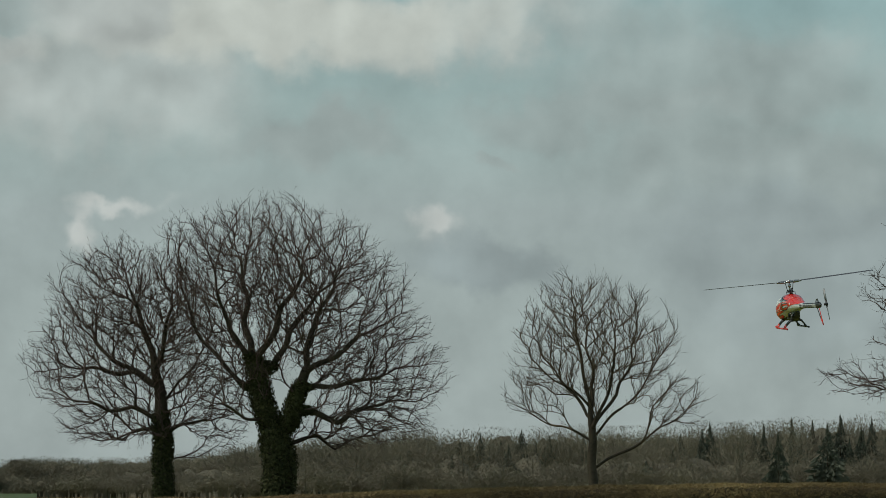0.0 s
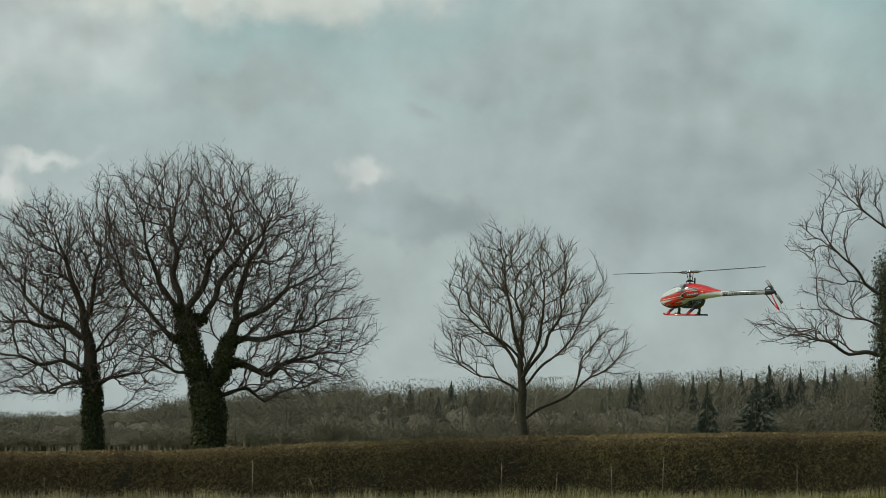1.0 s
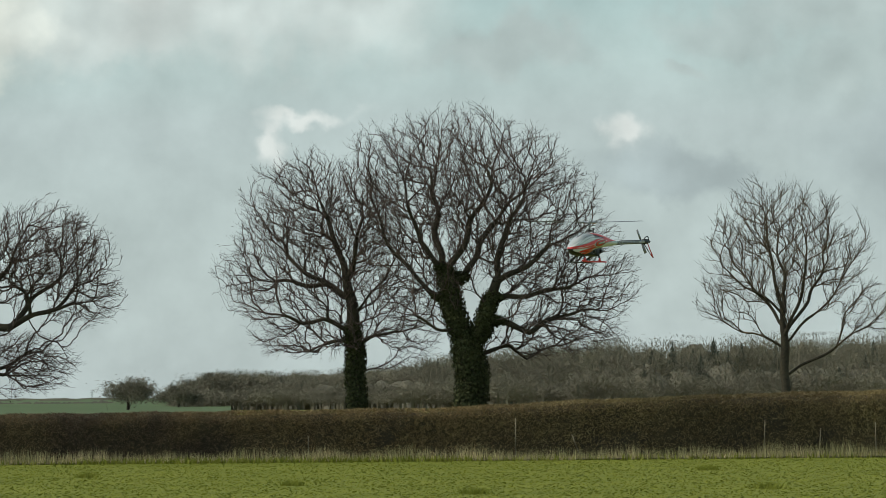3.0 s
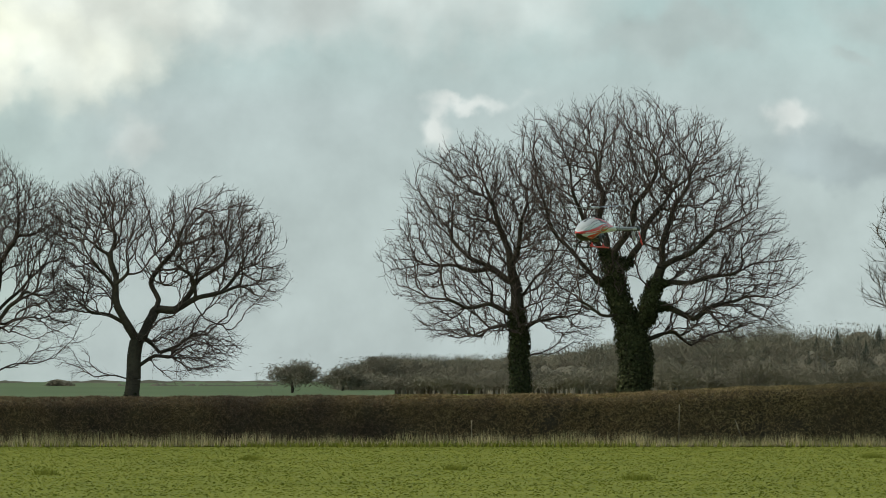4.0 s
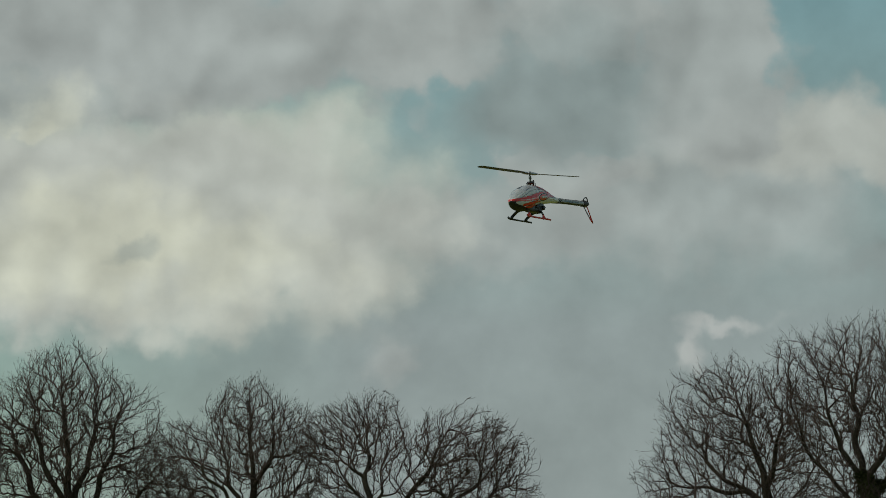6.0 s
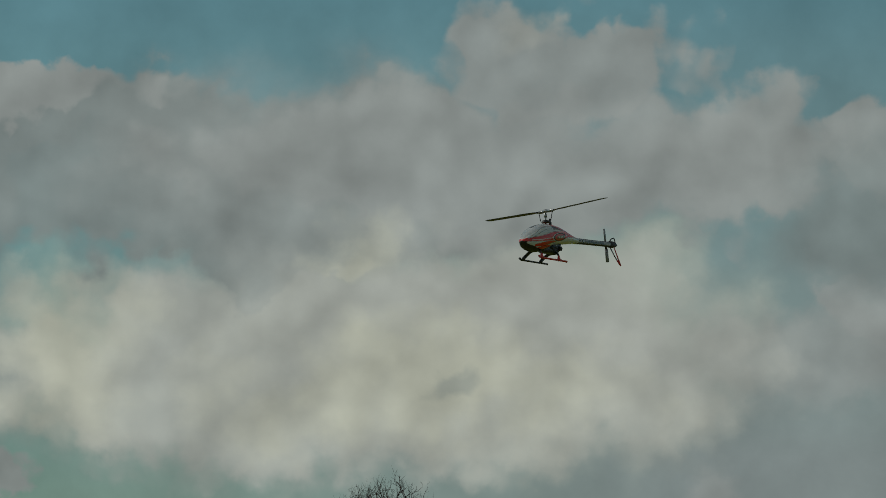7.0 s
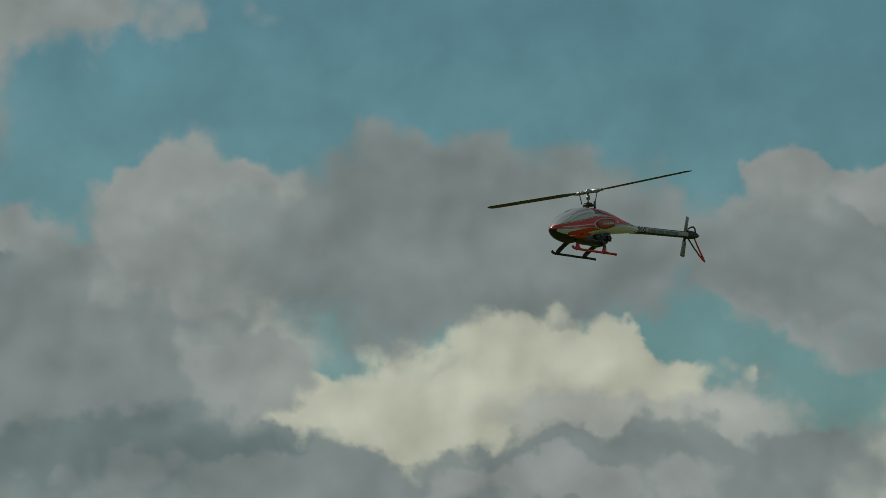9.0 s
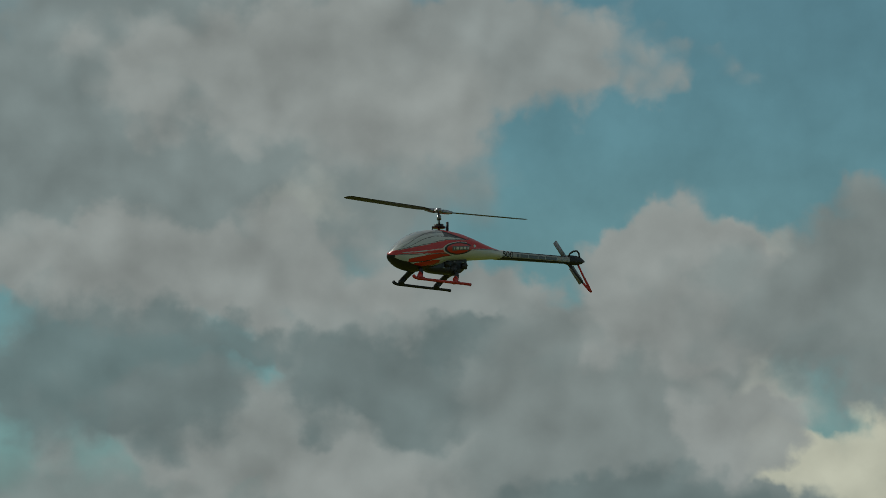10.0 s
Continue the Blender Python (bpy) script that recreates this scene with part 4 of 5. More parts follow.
def wood_tree(x, y, h, w, n, rng):
    """Fine upswept twigs of one bare woodland tree, gathered on a dozen boughs."""
    boughs = rng.normal(size=(12, 3))
    boughs[:, 2] = np.abs(boughs[:, 2]) * 1.1 - 0.25
    boughs /= np.linalg.norm(boughs, axis=1)[:, None]
    boughs *= 0.45 + 0.45 * rng.random((12, 1))
    k = rng.integers(0, 12, n)
    end = (boughs[k] + rng.normal(size=(n, 3)) * 0.22) * np.array([w, w, h * 0.46])
    end[:, 2] = np.minimum(end[:, 2], h * 0.46)
    end += np.array([x, y, h * 0.54])
    away = end - np.array([x, y, h * 0.35])
    away /= np.linalg.norm(away, axis=1)[:, None] + 1e-9
    start = end - away * (0.3 + 0.4 * rng.random((n, 1))) + rng.normal(size=(n, 3)) * 0.3
    v, f = slivers(start, end, 0.05 + 0.07 * rng.random(n), rng)
    t, g = slivers(np.array([[x, y, 0.0]]), np.array([[x, y, h * 0.85]]), np.array([0.6]), rng)
    return np.concatenate([v, t]), np.concatenate([f, g + len(v)])


def build_woods():
    rng = np.random.default_rng(12)
    V, F, k = [], [], 0
    for i in range(520):
        az = -16 + 16.9 * rng.random()
        dist = 640 + 260 * rng.random()
        h = EYE + math.tan(radians(float(wood_top(az)))) * dist * (0.76 + 0.28 * rng.random())
        v, f = wood_tree(-math.tan(radians(az)) * dist, dist, h, 2.6 + h * (0.10 + 0.12 * rng.random()), 1050, rng)
        V.append(v)
        F.append(f + k)
        k += len(v)
    # shrubs along the wood's near edge
    for i in range(520):
        az = -16 + 16.7 * rng.random()
        dist = 622 + 22 * rng.random()
        h = EYE + math.tan(radians(float(wood_top(az)))) * dist * (0.12 + 0.4 * rng.random() ** 1.5)
        v, f = wood_tree(-math.tan(radians(az)) * dist, dist, h, 2.4 + 2.4 * rng.random(), 420, rng)
        V.append(v)
        F.append(f + k)
        k += len(v)
    tagged(piece("bare_woodland", np.concatenate(V), np.concatenate(F), WOOD, kind="stuff"), "distant belt of bare brown woodland trees, paled for haze", "woodland")
    # undergrowth and massed stems that close the wood, in two uneven banks coloured as if shaded
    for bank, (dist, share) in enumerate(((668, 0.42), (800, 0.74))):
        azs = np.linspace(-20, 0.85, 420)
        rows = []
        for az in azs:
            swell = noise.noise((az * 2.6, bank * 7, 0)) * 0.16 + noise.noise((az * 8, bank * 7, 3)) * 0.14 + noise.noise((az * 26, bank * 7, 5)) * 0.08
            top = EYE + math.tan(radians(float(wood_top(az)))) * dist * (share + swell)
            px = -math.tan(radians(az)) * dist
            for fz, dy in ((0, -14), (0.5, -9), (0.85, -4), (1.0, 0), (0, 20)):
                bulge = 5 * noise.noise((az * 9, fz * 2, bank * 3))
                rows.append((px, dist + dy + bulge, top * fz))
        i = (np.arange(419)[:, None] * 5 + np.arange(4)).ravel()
        tagged(piece("woodland_undergrowth", rows, np.stack([i, i + 1, i + 6, i + 5], 1), SCRUB, kind="stuff"), "brown scrub and massed stems filling the wood, toned as shaded", "undergrowth")
    for az, el, w in ((-5.36, 0.60, 3.6), (-7.0, 0.90, 3.0), (-6.7, 0.74, 3.0), (-8.8, 0.45, 4.2), (-9.72, 1.02, 2.8), (-10.2, 0.78, 2.4), (-10.9, 1.1, 2.6), (-11.2, 1.05, 2.6), (-11.6, 1.15, 3.6),
                      (-12.4, 1.12, 2.8), (-12.7, 1.15, 2.6), (-13.2, 1.2, 3.0), (-13.8, 1.2, 3.0), (-4.9, 0.35, 2.4), (-4.1, 0.3, 2.0), (-0.72, 0.38, 2.0), (-1.15, 0.36, 1.6), (-6.1, 0.72, 2.6), (-7.4, 0.82, 2.6),
                      (-9.3, 0.86, 2.2), (-11.9, 0.95, 2.5), (-3.0, 0.62, 2.2), (-7.9, 0.86, 2.4), (-10.5, 1.0, 2.2), (-6.4, 0.84, 2.4), (-14.5, 1.2, 3.0), (-12.05, 1.1, 2.2)):
        # each with a smaller neighbour, some before the shrubs and some among the bare trees
        for off, low, near in ((0.0, 0.04, rng.random() < 0.04), (0.10 + 0.12 * rng.random(), 0.10 + 0.16 * rng.random(), rng.random() < 0.06)):
            dist = 612 + 6 * rng.random() if near else 655 + 45 * rng.random()
            tall = EYE + math.tan(radians(max(0.12, el - low))) * dist
            build_conifer(-math.tan(radians(az + off)) * dist, dist, tall, w * (1.6 + 0.8 * rng.random()) * (0.8 if off else 1.0), rng)


def build_far():
    rng = np.random.default_rng(21)
    # rounded field trees and copses beyond the hedge
    for az, dist, el, half in ((1.48, 520, 0.37, 0.44), (0.35, 640, 0.40, 0.42), (-0.25, 660, 0.38, 0.40), (4.9, 900, 0.05, 0.12), (-0.6, 650, 0.30, 0.5), (0.75, 600, 0.27, 0.35), (4.85, 900, 0.03, 0.2), (6.2, 980, 0.13, 0.3), (6.6, 980, 0.09, 0.35)):
        h, w = EYE + math.tan(radians(el)) * dist, math.tan(radians(half)) * dist
        root = new("round_field_tree")
        root.location = (-math.tan(radians(az)) * dist, dist, 0)
        tagged(root, "distant rounded bare field tree", "tree", "distant field trees")
        piece("crown", *wood_tree(0, 0, h, w, 5000, rng), WOOD, root)
        piece("trunk", *tubes([(0, 0, 0)], [(0, 0, h * 0.5)], [0.3], [0.15], 6), BARK, root)
    # a crop field rising a little beyond the trees
    xs = np.linspace(-700, 0, 30)
    rows = [(x * d / 900, d, z) for d, z in ((300, 0.06), (600, 0.6), (1200, 1.6), (2400, 2.6)) for x in xs]
    i = (np.arange(3)[:, None] * 30 + np.arange(29)).ravel()
    tagged(piece("crop_field", rows, np.stack([i, i + 1, i + 31, i + 30], 1), FAR_CROP), "distant field of young green crop", "field", kind="structure")
    # far hedge lines and low skyline woods
    for dist, a0, a1, h in ((900, 1.6, 4.0, 1.9), (1500, 1.5, 16.0, 3.0), (2600, -2.0, 40.0, 4.4)):
        azs = np.linspace(a0, a1, 160)
        rows = []
        for az in azs:
            hh = h * (0.75 + 0.5 * noise.noise((az * 4.0, dist, 0)) + 0.25 * noise.noise((az * 17.0, dist, 0)))
            x = -math.tan(radians(az)) * dist
            rows += [(x, dist - 3, 0), (x, dist - 1.5, max(0.2, hh)), (x, dist + 3, 0)]
        i = (np.arange(159)[:, None] * 3 + np.arange(2)).ravel()
        tagged(piece("distant_hedgerow", rows, np.stack([i, i + 1, i + 4, i + 3], 1), FAR_HEDGE, kind="stuff"), "thin dark hedgerow across distant fields", "hedgerow")
    # lattice pylons on the skyline
    for az in (4.66, 3.1, 2.0):
        dist, h = 3900.0, 13.0
        p, q = [], []
        for sx in (-1, 1):
            p += [(sx * 1.6, 0, 0), (sx * 0.5, 0, 8)]
            q += [(sx * 0.5, 0, 8), (0, 0, h)]
        for z in (8.2, 10.0, 11.6):
            p.append((-2.2, 0, z))
            q.append((2.2, 0, z))
        for j in range(5):
            p.append((-1.6 + j * 0.2, 0, j * 1.6))
            q.append((1.4 - j * 0.2, 0, j * 1.6 + 1.6))
        root = new("pylon")
        root.location = (-math.tan(radians(az)) * dist, dist, 0)
        piece("lattice", *tubes(p, q, [0.14] * len(p), [0.14] * len(p), 4), STEEL, root)
        tagged(root, "far grey lattice electricity pylon on skyline", "pylon", "pylons")


build_ground()
build_hedge()
build_trees()
build_woods()
build_far()
build_grass()


# ---- the model helicopter: x to the nose, y to port, z up from the skids, mast at the origin
def paint(name, colour, rough=0.3, coat=0.6, metal=0.0):
    dull = tuple(c * 0.86 for c in colour)
    return material(name, colour, dull, rough, 9.0, metal=metal, fine_scale=160.0, coat=coat)


WHITE_PAINT = paint("white gelcoat", (0.68, 0.69, 0.66))
SILVER_PAINT = paint("silver grey gelcoat", (0.42, 0.44, 0.44))
RED_PAINT = paint("fluorescent red gelcoat", (0.70, 0.022, 0.012))
BLACK_PAINT = paint("black gelcoat", (0.018, 0.018, 0.02), 0.55, 0.08)
DARK_PAINT = paint("dark grey gelcoat", (0.12, 0.12, 0.12))
CARBON = paint("carbon fibre plate", (0.022, 0.022, 0.024), 0.42, 0.3)
BLADE_GREY = paint("carbon rotor blade", (0.045, 0.045, 0.052), 0.5, 0.05)
TAIL_GREY = paint("grey tail blade", (0.30, 0.30, 0.30), 0.5, 0.1)
ALLOY = paint("machined aluminium", (0.36, 0.37, 0.38), 0.32, 0.0, 0.9)
RED_PLASTIC = paint("red moulded skid plastic", (0.62, 0.035, 0.022), 0.45, 0.1)
BLACK_PLASTIC = paint("black moulded plastic", (0.022, 0.022, 0.022), 0.5, 0.1)
BOOM_GREY = paint("pale grey boom lacquer", (0.40, 0.40, 0.38))

STATION = [0.239, 0.232, 0.218, 0.195, 0.16, 0.11, 0.05, -0.02, -0.08, -0.14, -0.20, -0.26, -0.31]
TOP = [0.103, 0.114, 0.132, 0.156, 0.182, 0.206, 0.220, 0.224, 0.219, 0.207, 0.190, 0.176, 0.170]
BOTTOM = [0.097, 0.086, 0.073, 0.060, 0.050, 0.046, 0.066, 0.097, 0.109, 0.119, 0.128, 0.137, 0.142]
HALF = [0.005, 0.020, 0.035, 0.051, 0.065, 0.074, 0.076, 0.071, 0.061, 0.049, 0.038, 0.029, 0.023]


def along(x, values, stations=STATION):
    """A value at x, from values given at stations, smoothed so that the skin has no creases."""
    w = min(0.016, 0.6 * abs(stations[0] - x), 0.6 * abs(stations[-1] - x))
    spots = [-x + w * k / 3 for k in range(-3, 4)]
    return float(np.mean(np.interp(spots, [-s for s in stations], values)))


def livery(x, y, z):
    """Which paint the canopy has at a place: 0 white, 1 silver, 2 red, 3 black, 4 dark grey."""
    def line(pairs):
        return float(np.interp(-x, [-p[0] for p in pairs], [p[1] for p in pairs]))
    bottom, top = along(x, BOTTOM), along(x, TOP)
    flare = float(np.interp(x, [-0.24, -0.1, 0.05, 0.16, 0.24], [0, 0.002, 0.005, 0.003, 0.0]))
    lo = line([(0.24, 0.094), (0.2, 0.098), (0.15, 0.103), (0.1, 0.110), (0.05, 0.118), (0.0, 0.124), (-0.05, 0.134), (-0.1, 0.146), (-0.16, 0.158), (-0.24, 0.166)])
    hi = line([(0.24, 0.110), (0.2, 0.120), (0.15, 0.130), (0.1, 0.143), (0.05, 0.159), (0.0, 0.173), (-0.05, 0.180), (-0.1, 0.188), (-0.13, 0.21), (-0.2, 0.3)])
    lo, hi = lo - flare, hi + flare
    hump = line([(0.05, 0.226), (0.02, 0.211), (-0.03, 0.196), (-0.08, 0.188), (-0.13, 0.180), (-0.2, 0.165)])
    if x > 0.03 and z < bottom + line([(0.24, 0.006), (0.18, 0.018), (0.1, 0.013), (0.03, 0.004)]):
        return 3
    if x > 0.222 and z < lo + 0.003:
        return 3
    ex, ez = (x + 0.050) / 0.072, (z - 0.147 + 0.16 * (x + 0.050)) / 0.0235
    ring = ex * ex + ez * ez
    if abs(y) > 0.02 and ring < 1.0:
        if ring > 0.68 and not (ex < -0.5 and abs(ez) < 0.35):
            return 3
        return 0 if abs(ez) < 0.20 and -0.75 < ex < 0.35 and int((ex + 2) * 11) % 3 else (4 if abs(ez) < 0.36 and -0.8 < ex < 0.45 else 2)
    if abs(y) > 0.02 and ring < 1.22 and ex > -0.6:
        return 0
    if (x + 0.135) ** 2 + (z - 0.168) ** 2 < 0.006 ** 2:
        return 0
    if lo < z < hi:
        rim = min(z - lo, hi - z)
        if rim < 0.0034 and x < 0.215:
            return 3 if rim < 0.0019 else 0
        if 0.02 < x < 0.2 and abs(z - (lo + 0.34 * (hi - lo))) < 0.0016:
            return 0
        return 2
    if z >= hump and x < 0.05:
        return 3 if z - hump < 0.003 else 2
    if x < 0.02 and x > -0.14 and hi <= z < hump and z > hi + 0.35 * (hump - hi):
        return 4 if z < hi + 0.8 * (hump - hi) else 3
    for pairs in ([(0.175, 0.073, 0.079), (0.12, 0.080, 0.094), (0.07, 0.093, 0.107), (0.02, 0.110, 0.117), (-0.02, 0.120, 0.1205)],
                  [(0.15, 0.059, 0.064), (0.11, 0.064, 0.074), (0.06, 0.075, 0.086), (0.03, 0.088, 0.089)]):
        if pairs[-1][0] < x < pairs[0][0]:
            a = float(np.interp(-x, [-p[0] for p in pairs], [p[1] for p in pairs]))
            b = float(np.interp(-x, [-p[0] for p in pairs], [p[2] for p in pairs]))
            if a - 0.002 < z < b + 0.003:
                return 2
            if a - 0.004 < z < b + 0.004:
                return 3
    if z >= hi and x > -0.04:
        if abs(y) < 0.010 and x < 0.15:
            return 3
        if 0.0 < x < 0.2 and min(abs((z - hi) / (top - hi) - c + 1.2 * (x - 0.08) ** 2 * 30) for c in (0.40, 0.72)) < 0.022:
            return 4
        return 1 if z > hi + 0.60 * (top - hi) else 0
    return 0


def loft(bm, stations, tops, bottoms, halves, nx, na, power=2.3):
    rings = []
    for i in range(nx + 1):
        x = stations[0] + (stations[-1] - stations[0]) * i / nx
        t, b, w = along(x, tops, stations), along(x, bottoms, stations), along(x, halves, stations)
        ring = []
        for j in range(na):
            a = 2 * math.pi * j / na
            c, s = math.cos(a), math.sin(a)
            k = (abs(c) ** power + abs(s) ** power) ** (-1 / power)
            ring.append(bm.verts.new((x, w * c * k, (t + b) / 2 + (t - b) / 2 * s * k)))
        rings.append(ring)
    for r0, r1 in zip(rings[:-1], rings[1:]):
        for j in range(na):
            bm.faces.new((r0[j], r0[(j + 1) % na], r1[(j + 1) % na], r1[j]))
    bm.faces.new(rings[0])
    bm.faces.new(rings[-1][::-1])


def rod(bm, points, radius, sides=8, flat=1.0, axis=(0, 0, 1)):
    """A rounded bar along a line of points; flat widens it across the given axis."""
    pts = [Vector(p) for p in points]
    rings = []
    for i, p in enumerate(pts):
        d = (pts[min(i + 1, len(pts) - 1)] - pts[max(i - 1, 0)]).normalized()
        u = d.cross(Vector(axis))
        u = u.normalized() if u.length > 1e-4 else d.cross(Vector((0, 1, 0))).normalized()
        w = d.cross(u)
        r = radius[i] if isinstance(radius, (list, tuple)) else radius
        rings.append([bm.verts.new(p + u * math.cos(2 * math.pi * j / sides) * r + w * math.sin(2 * math.pi * j / sides) * r * flat) for j in range(sides)])
    for r0, r1 in zip(rings[:-1], rings[1:]):
        for j in range(sides):
            bm.faces.new((r0[j], r0[(j + 1) % sides], r1[(j + 1) % sides], r1[j]))
    bm.faces.new(rings[0][::-1])
    bm.faces.new(rings[-1])


def block(bm, centre, size, bevel=0.002):
    r = bmesh.ops.create_cube(bm, size=1.0, matrix=Matrix.Translation(centre) @ Matrix.Diagonal((*size, 1)))
    edges = list({e for v in r["verts"] for e in v.link_edges})
    bmesh.ops.bevel(bm, geom=edges, offset=bevel, segments=2, affect="EDGES")


def drum(bm, centre, radius, depth, axis="Z", segments=20, top=None):
    turn = {"Z": Matrix.Identity(4), "Y": Matrix.Rotation(radians(90), 4, "X"), "X": Matrix.Rotation(radians(90), 4, "Y")}[axis]
    bmesh.ops.create_cone(bm, cap_ends=True, segments=segments, radius1=radius, radius2=radius if top is None else top, depth=depth, matrix=Matrix.Translation(centre) @ turn)


def rod_part(name, points, radius, mat, parent, label="", **kw):
    bm = bmesh.new()
    rod(bm, points, radius, **kw)
    return part(name, bm, mat, parent, label)


def build_helicopter():
    heli = tagged(new("model_helicopter"), "flying model helicopter, white body with red flames", "helicopter")
    # canopy, painted face by face
    bm = bmesh.new()
    loft(bm, STATION, TOP, BOTTOM, HALF, 300, 240)
    for f in bm.faces:
        c = f.calc_center_median()
        f.material_index = livery(c.x, c.y, c.z)
    part("canopy", bm, [WHITE_PAINT, SILVER_PAINT, RED_PAINT, BLACK_PAINT, DARK_PAINT], heli, "white canopy with red and black flame livery")
    # tail boom
    st, tp, bt, hf = [-0.27, -0.36, -0.50, -0.64], [0.1745, 0.1755, 0.181, 0.187], [0.137, 0.1435, 0.150, 0.157], [0.0275, 0.021, 0.017, 0.013]
    bm = bmesh.new()
    loft(bm, st, tp, bt, hf, 90, 40, 3.0)
    for f in bm.faces:
        c = f.calc_center_median()
        t, b = along(c.x, tp, st), along(c.x, bt, st)
        h = (c.z - b) / (t - b)
        if c.x > -0.275 - 0.06 * h:
            f.material_index = 0
        elif h > 0.86 or h < 0.16:
            f.material_index = 2
        elif h > 0.80:
            f.material_index = 3
        else:
            f.material_index = 1 if c.x < -0.335 else 0
    boom = part("tail_boom", bm, [WHITE_PAINT, BOOM_GREY, BLACK_PAINT, RED_PAINT], heli, "grey tapered boom with dark edge stripes")
    # number on the boom's port side, then plain bars for the rest of the writing
    font = bpy.data.curves.new("number", "FONT")
    font.body, font.size, font.extrude = "500", 0.034, 0.0004
    font.materials.append(BLACK_PAINT)
    number = new("number", font)
    number.parent = boom
    number.matrix_basis = Matrix(((-1, 0, 0, -0.283), (0, 0, 1, 0.0272), (0, 1, 0, 0.1455), (0, 0, 0, 1))) @ Matrix.Rotation(radians(-1.5), 4, "Y")
    tagged(number, "black model number on the boom")
    x = -0.356
    for w in (0.012, 0.036, 0.042, 0.030, 0.052):
        t, b, hw = along(x - w / 2, tp, st), along(x - w / 2, bt, st), along(x - w / 2, hf, st)
        bm = bmesh.new()
        block(bm, (x - w / 2, hw + 0.0004, b + (t - b) * 0.45), (w, 0.0012, (t - b) * 0.40), 0.0003)
        part("marking", bm, DARK_PAINT, boom, smooth=False)
        x -= w + 0.006
    # frame and drive under the canopy
    bm = bmesh.new()
    loft(bm, [0.070, 0.045, -0.01, -0.07, -0.105, -0.12], [0.075, 0.10, 0.112, 0.120, 0.124, 0.126], [0.058, 0.050, 0.050, 0.052, 0.066, 0.10], [0.018, 0.024, 0.026, 0.026, 0.022, 0.016], 40, 20, 4.0)
    part("frame", bm, CARBON, heli, "black carbon side frame")
    bm = bmesh.new()
    drum(bm, (-0.058, 0.0, 0.072), 0.024, 0.052, "Y", 24)
    part("main_gear_case", bm, BLACK_PLASTIC, heli)
    for sx in (-0.02, -0.1):
        bm = bmesh.new()
        block(bm, (sx, 0.028, 0.088), (0.022, 0.010, 0.026), 0.002)
        part("servo", bm, BLACK_PLASTIC, heli)
    for sx, sz in ((0.0, 0.07), (-0.05, 0.1), (-0.09, 0.1), (-0.11, 0.09)):
        bm = bmesh.new()
        drum(bm, (sx, 0.0335, sz), 0.0032, 0.004, "Y", 8)
        part("bolt", bm, ALLOY, heli)
    # landing gear: port side red, starboard black
    for side, mat, word in ((1, RED_PLASTIC, "red skid runner"), (-1, BLACK_PLASTIC, "black skid runner")):
        y = 0.071 * side
        gear = rod_part("skid", [(0.168, y, 0.016), (0.160, y, 0.009), (0.148, y, 0.006), (0.03, y, 0.006), (-0.088, y, 0.007), (-0.100, y, 0.006)], [0.0062, 0.0064, 0.0058, 0.0055, 0.0055, 0.0066], mat, heli, word)
        for tx, bx in ((0.105, 0.130), (-0.062, -0.035)):
            pts = [(tx, 0.020 * side, 0.062), (tx + 0.006, 0.040 * side, 0.050), ((tx + bx) / 2 + 0.006, 0.058 * side, 0.030), (bx, y, 0.006)]
            leg = rod_part("skid_leg", pts[:3], [0.014, 0.0122, 0.0112], BLACK_PLASTIC, heli, sides=8, flat=0.5, axis=(0, 1, 0))
            rod_part("foot", [pts[2], (bx + 0.003, 0.066 * side, 0.017), pts[3]], [0.0114, 0.0135, 0.019], mat, leg, sides=8, flat=0.5, axis=(0, 1, 0))
    # mast and control head
    bm = bmesh.new()
    drum(bm, (0, 0, 0.262), 0.0045, 0.09, "Z", 12)
    part("mast", bm, ALLOY, heli)
    bm = bmesh.new()
    drum(bm, (0, 0, 0.236), 0.026, 0.006, "Z", 24)
    drum(bm, (0, 0, 0.243), 0.019, 0.008, "Z", 24)
    part("swashplate", bm, CARBON, heli)
    for px, py in ((0.030, 0.0), (-0.016, 0.027), (-0.016, -0.027)):
        rod_part("push_rod", [(px * 1.05, py * 1.05, 0.205), (px, py, 0.236)], 0.0022, BLACK_PLASTIC, heli, sides=6)
    bm = bmesh.new()
    block(bm, (-0.040, 0, 0.238), (0.008, 0.010, 0.048), 0.0015)
    part("anti_rotation_guide", bm, BLACK_PLASTIC, heli)
    # main rotor, which turns about its own origin on the mast
    bm = bmesh.new()
    drum(bm, (0, 0, 0.003), 0.011, 0.016, "Z", 16)
    block(bm, (0, 0, 0), (0.05, 0.018, 0.013), 0.002)
    drum(bm, (0, 0, -0.026), 0.009, 0.018, "Z", 14)
    rotor = part("main_rotor", bm, ALLOY, heli, "two-bladed main rotor with aluminium hub")
    rotor.location = (0, 0, 0.30)
    for s in (1, -1):
        bm = bmesh.new()
        rod(bm, [(0.020 * s, 0, 0), (0.030 * s, 0, 0), (0.062 * s, 0, 0), (0.068 * s, 0, 0)], [0.0075, 0.0095, 0.0085, 0.006], 12)
        block(bm, (0.034 * s, 0.016 * s, -0.002), (0.012, 0.018, 0.006), 0.001)
        block(bm, (0.071 * s, 0, 0), (0.022, 0.014, 0.010), 0.002)
        part("blade_grip", bm, ALLOY, rotor)
        rod_part("pitch_link", [(0.034 * s, 0.024 * s, -0.002), (0.022 * s, 0.020 * s, -0.058)], 0.0022, BLACK_PLASTIC, rotor, sides=6)
        bm = bmesh.new()
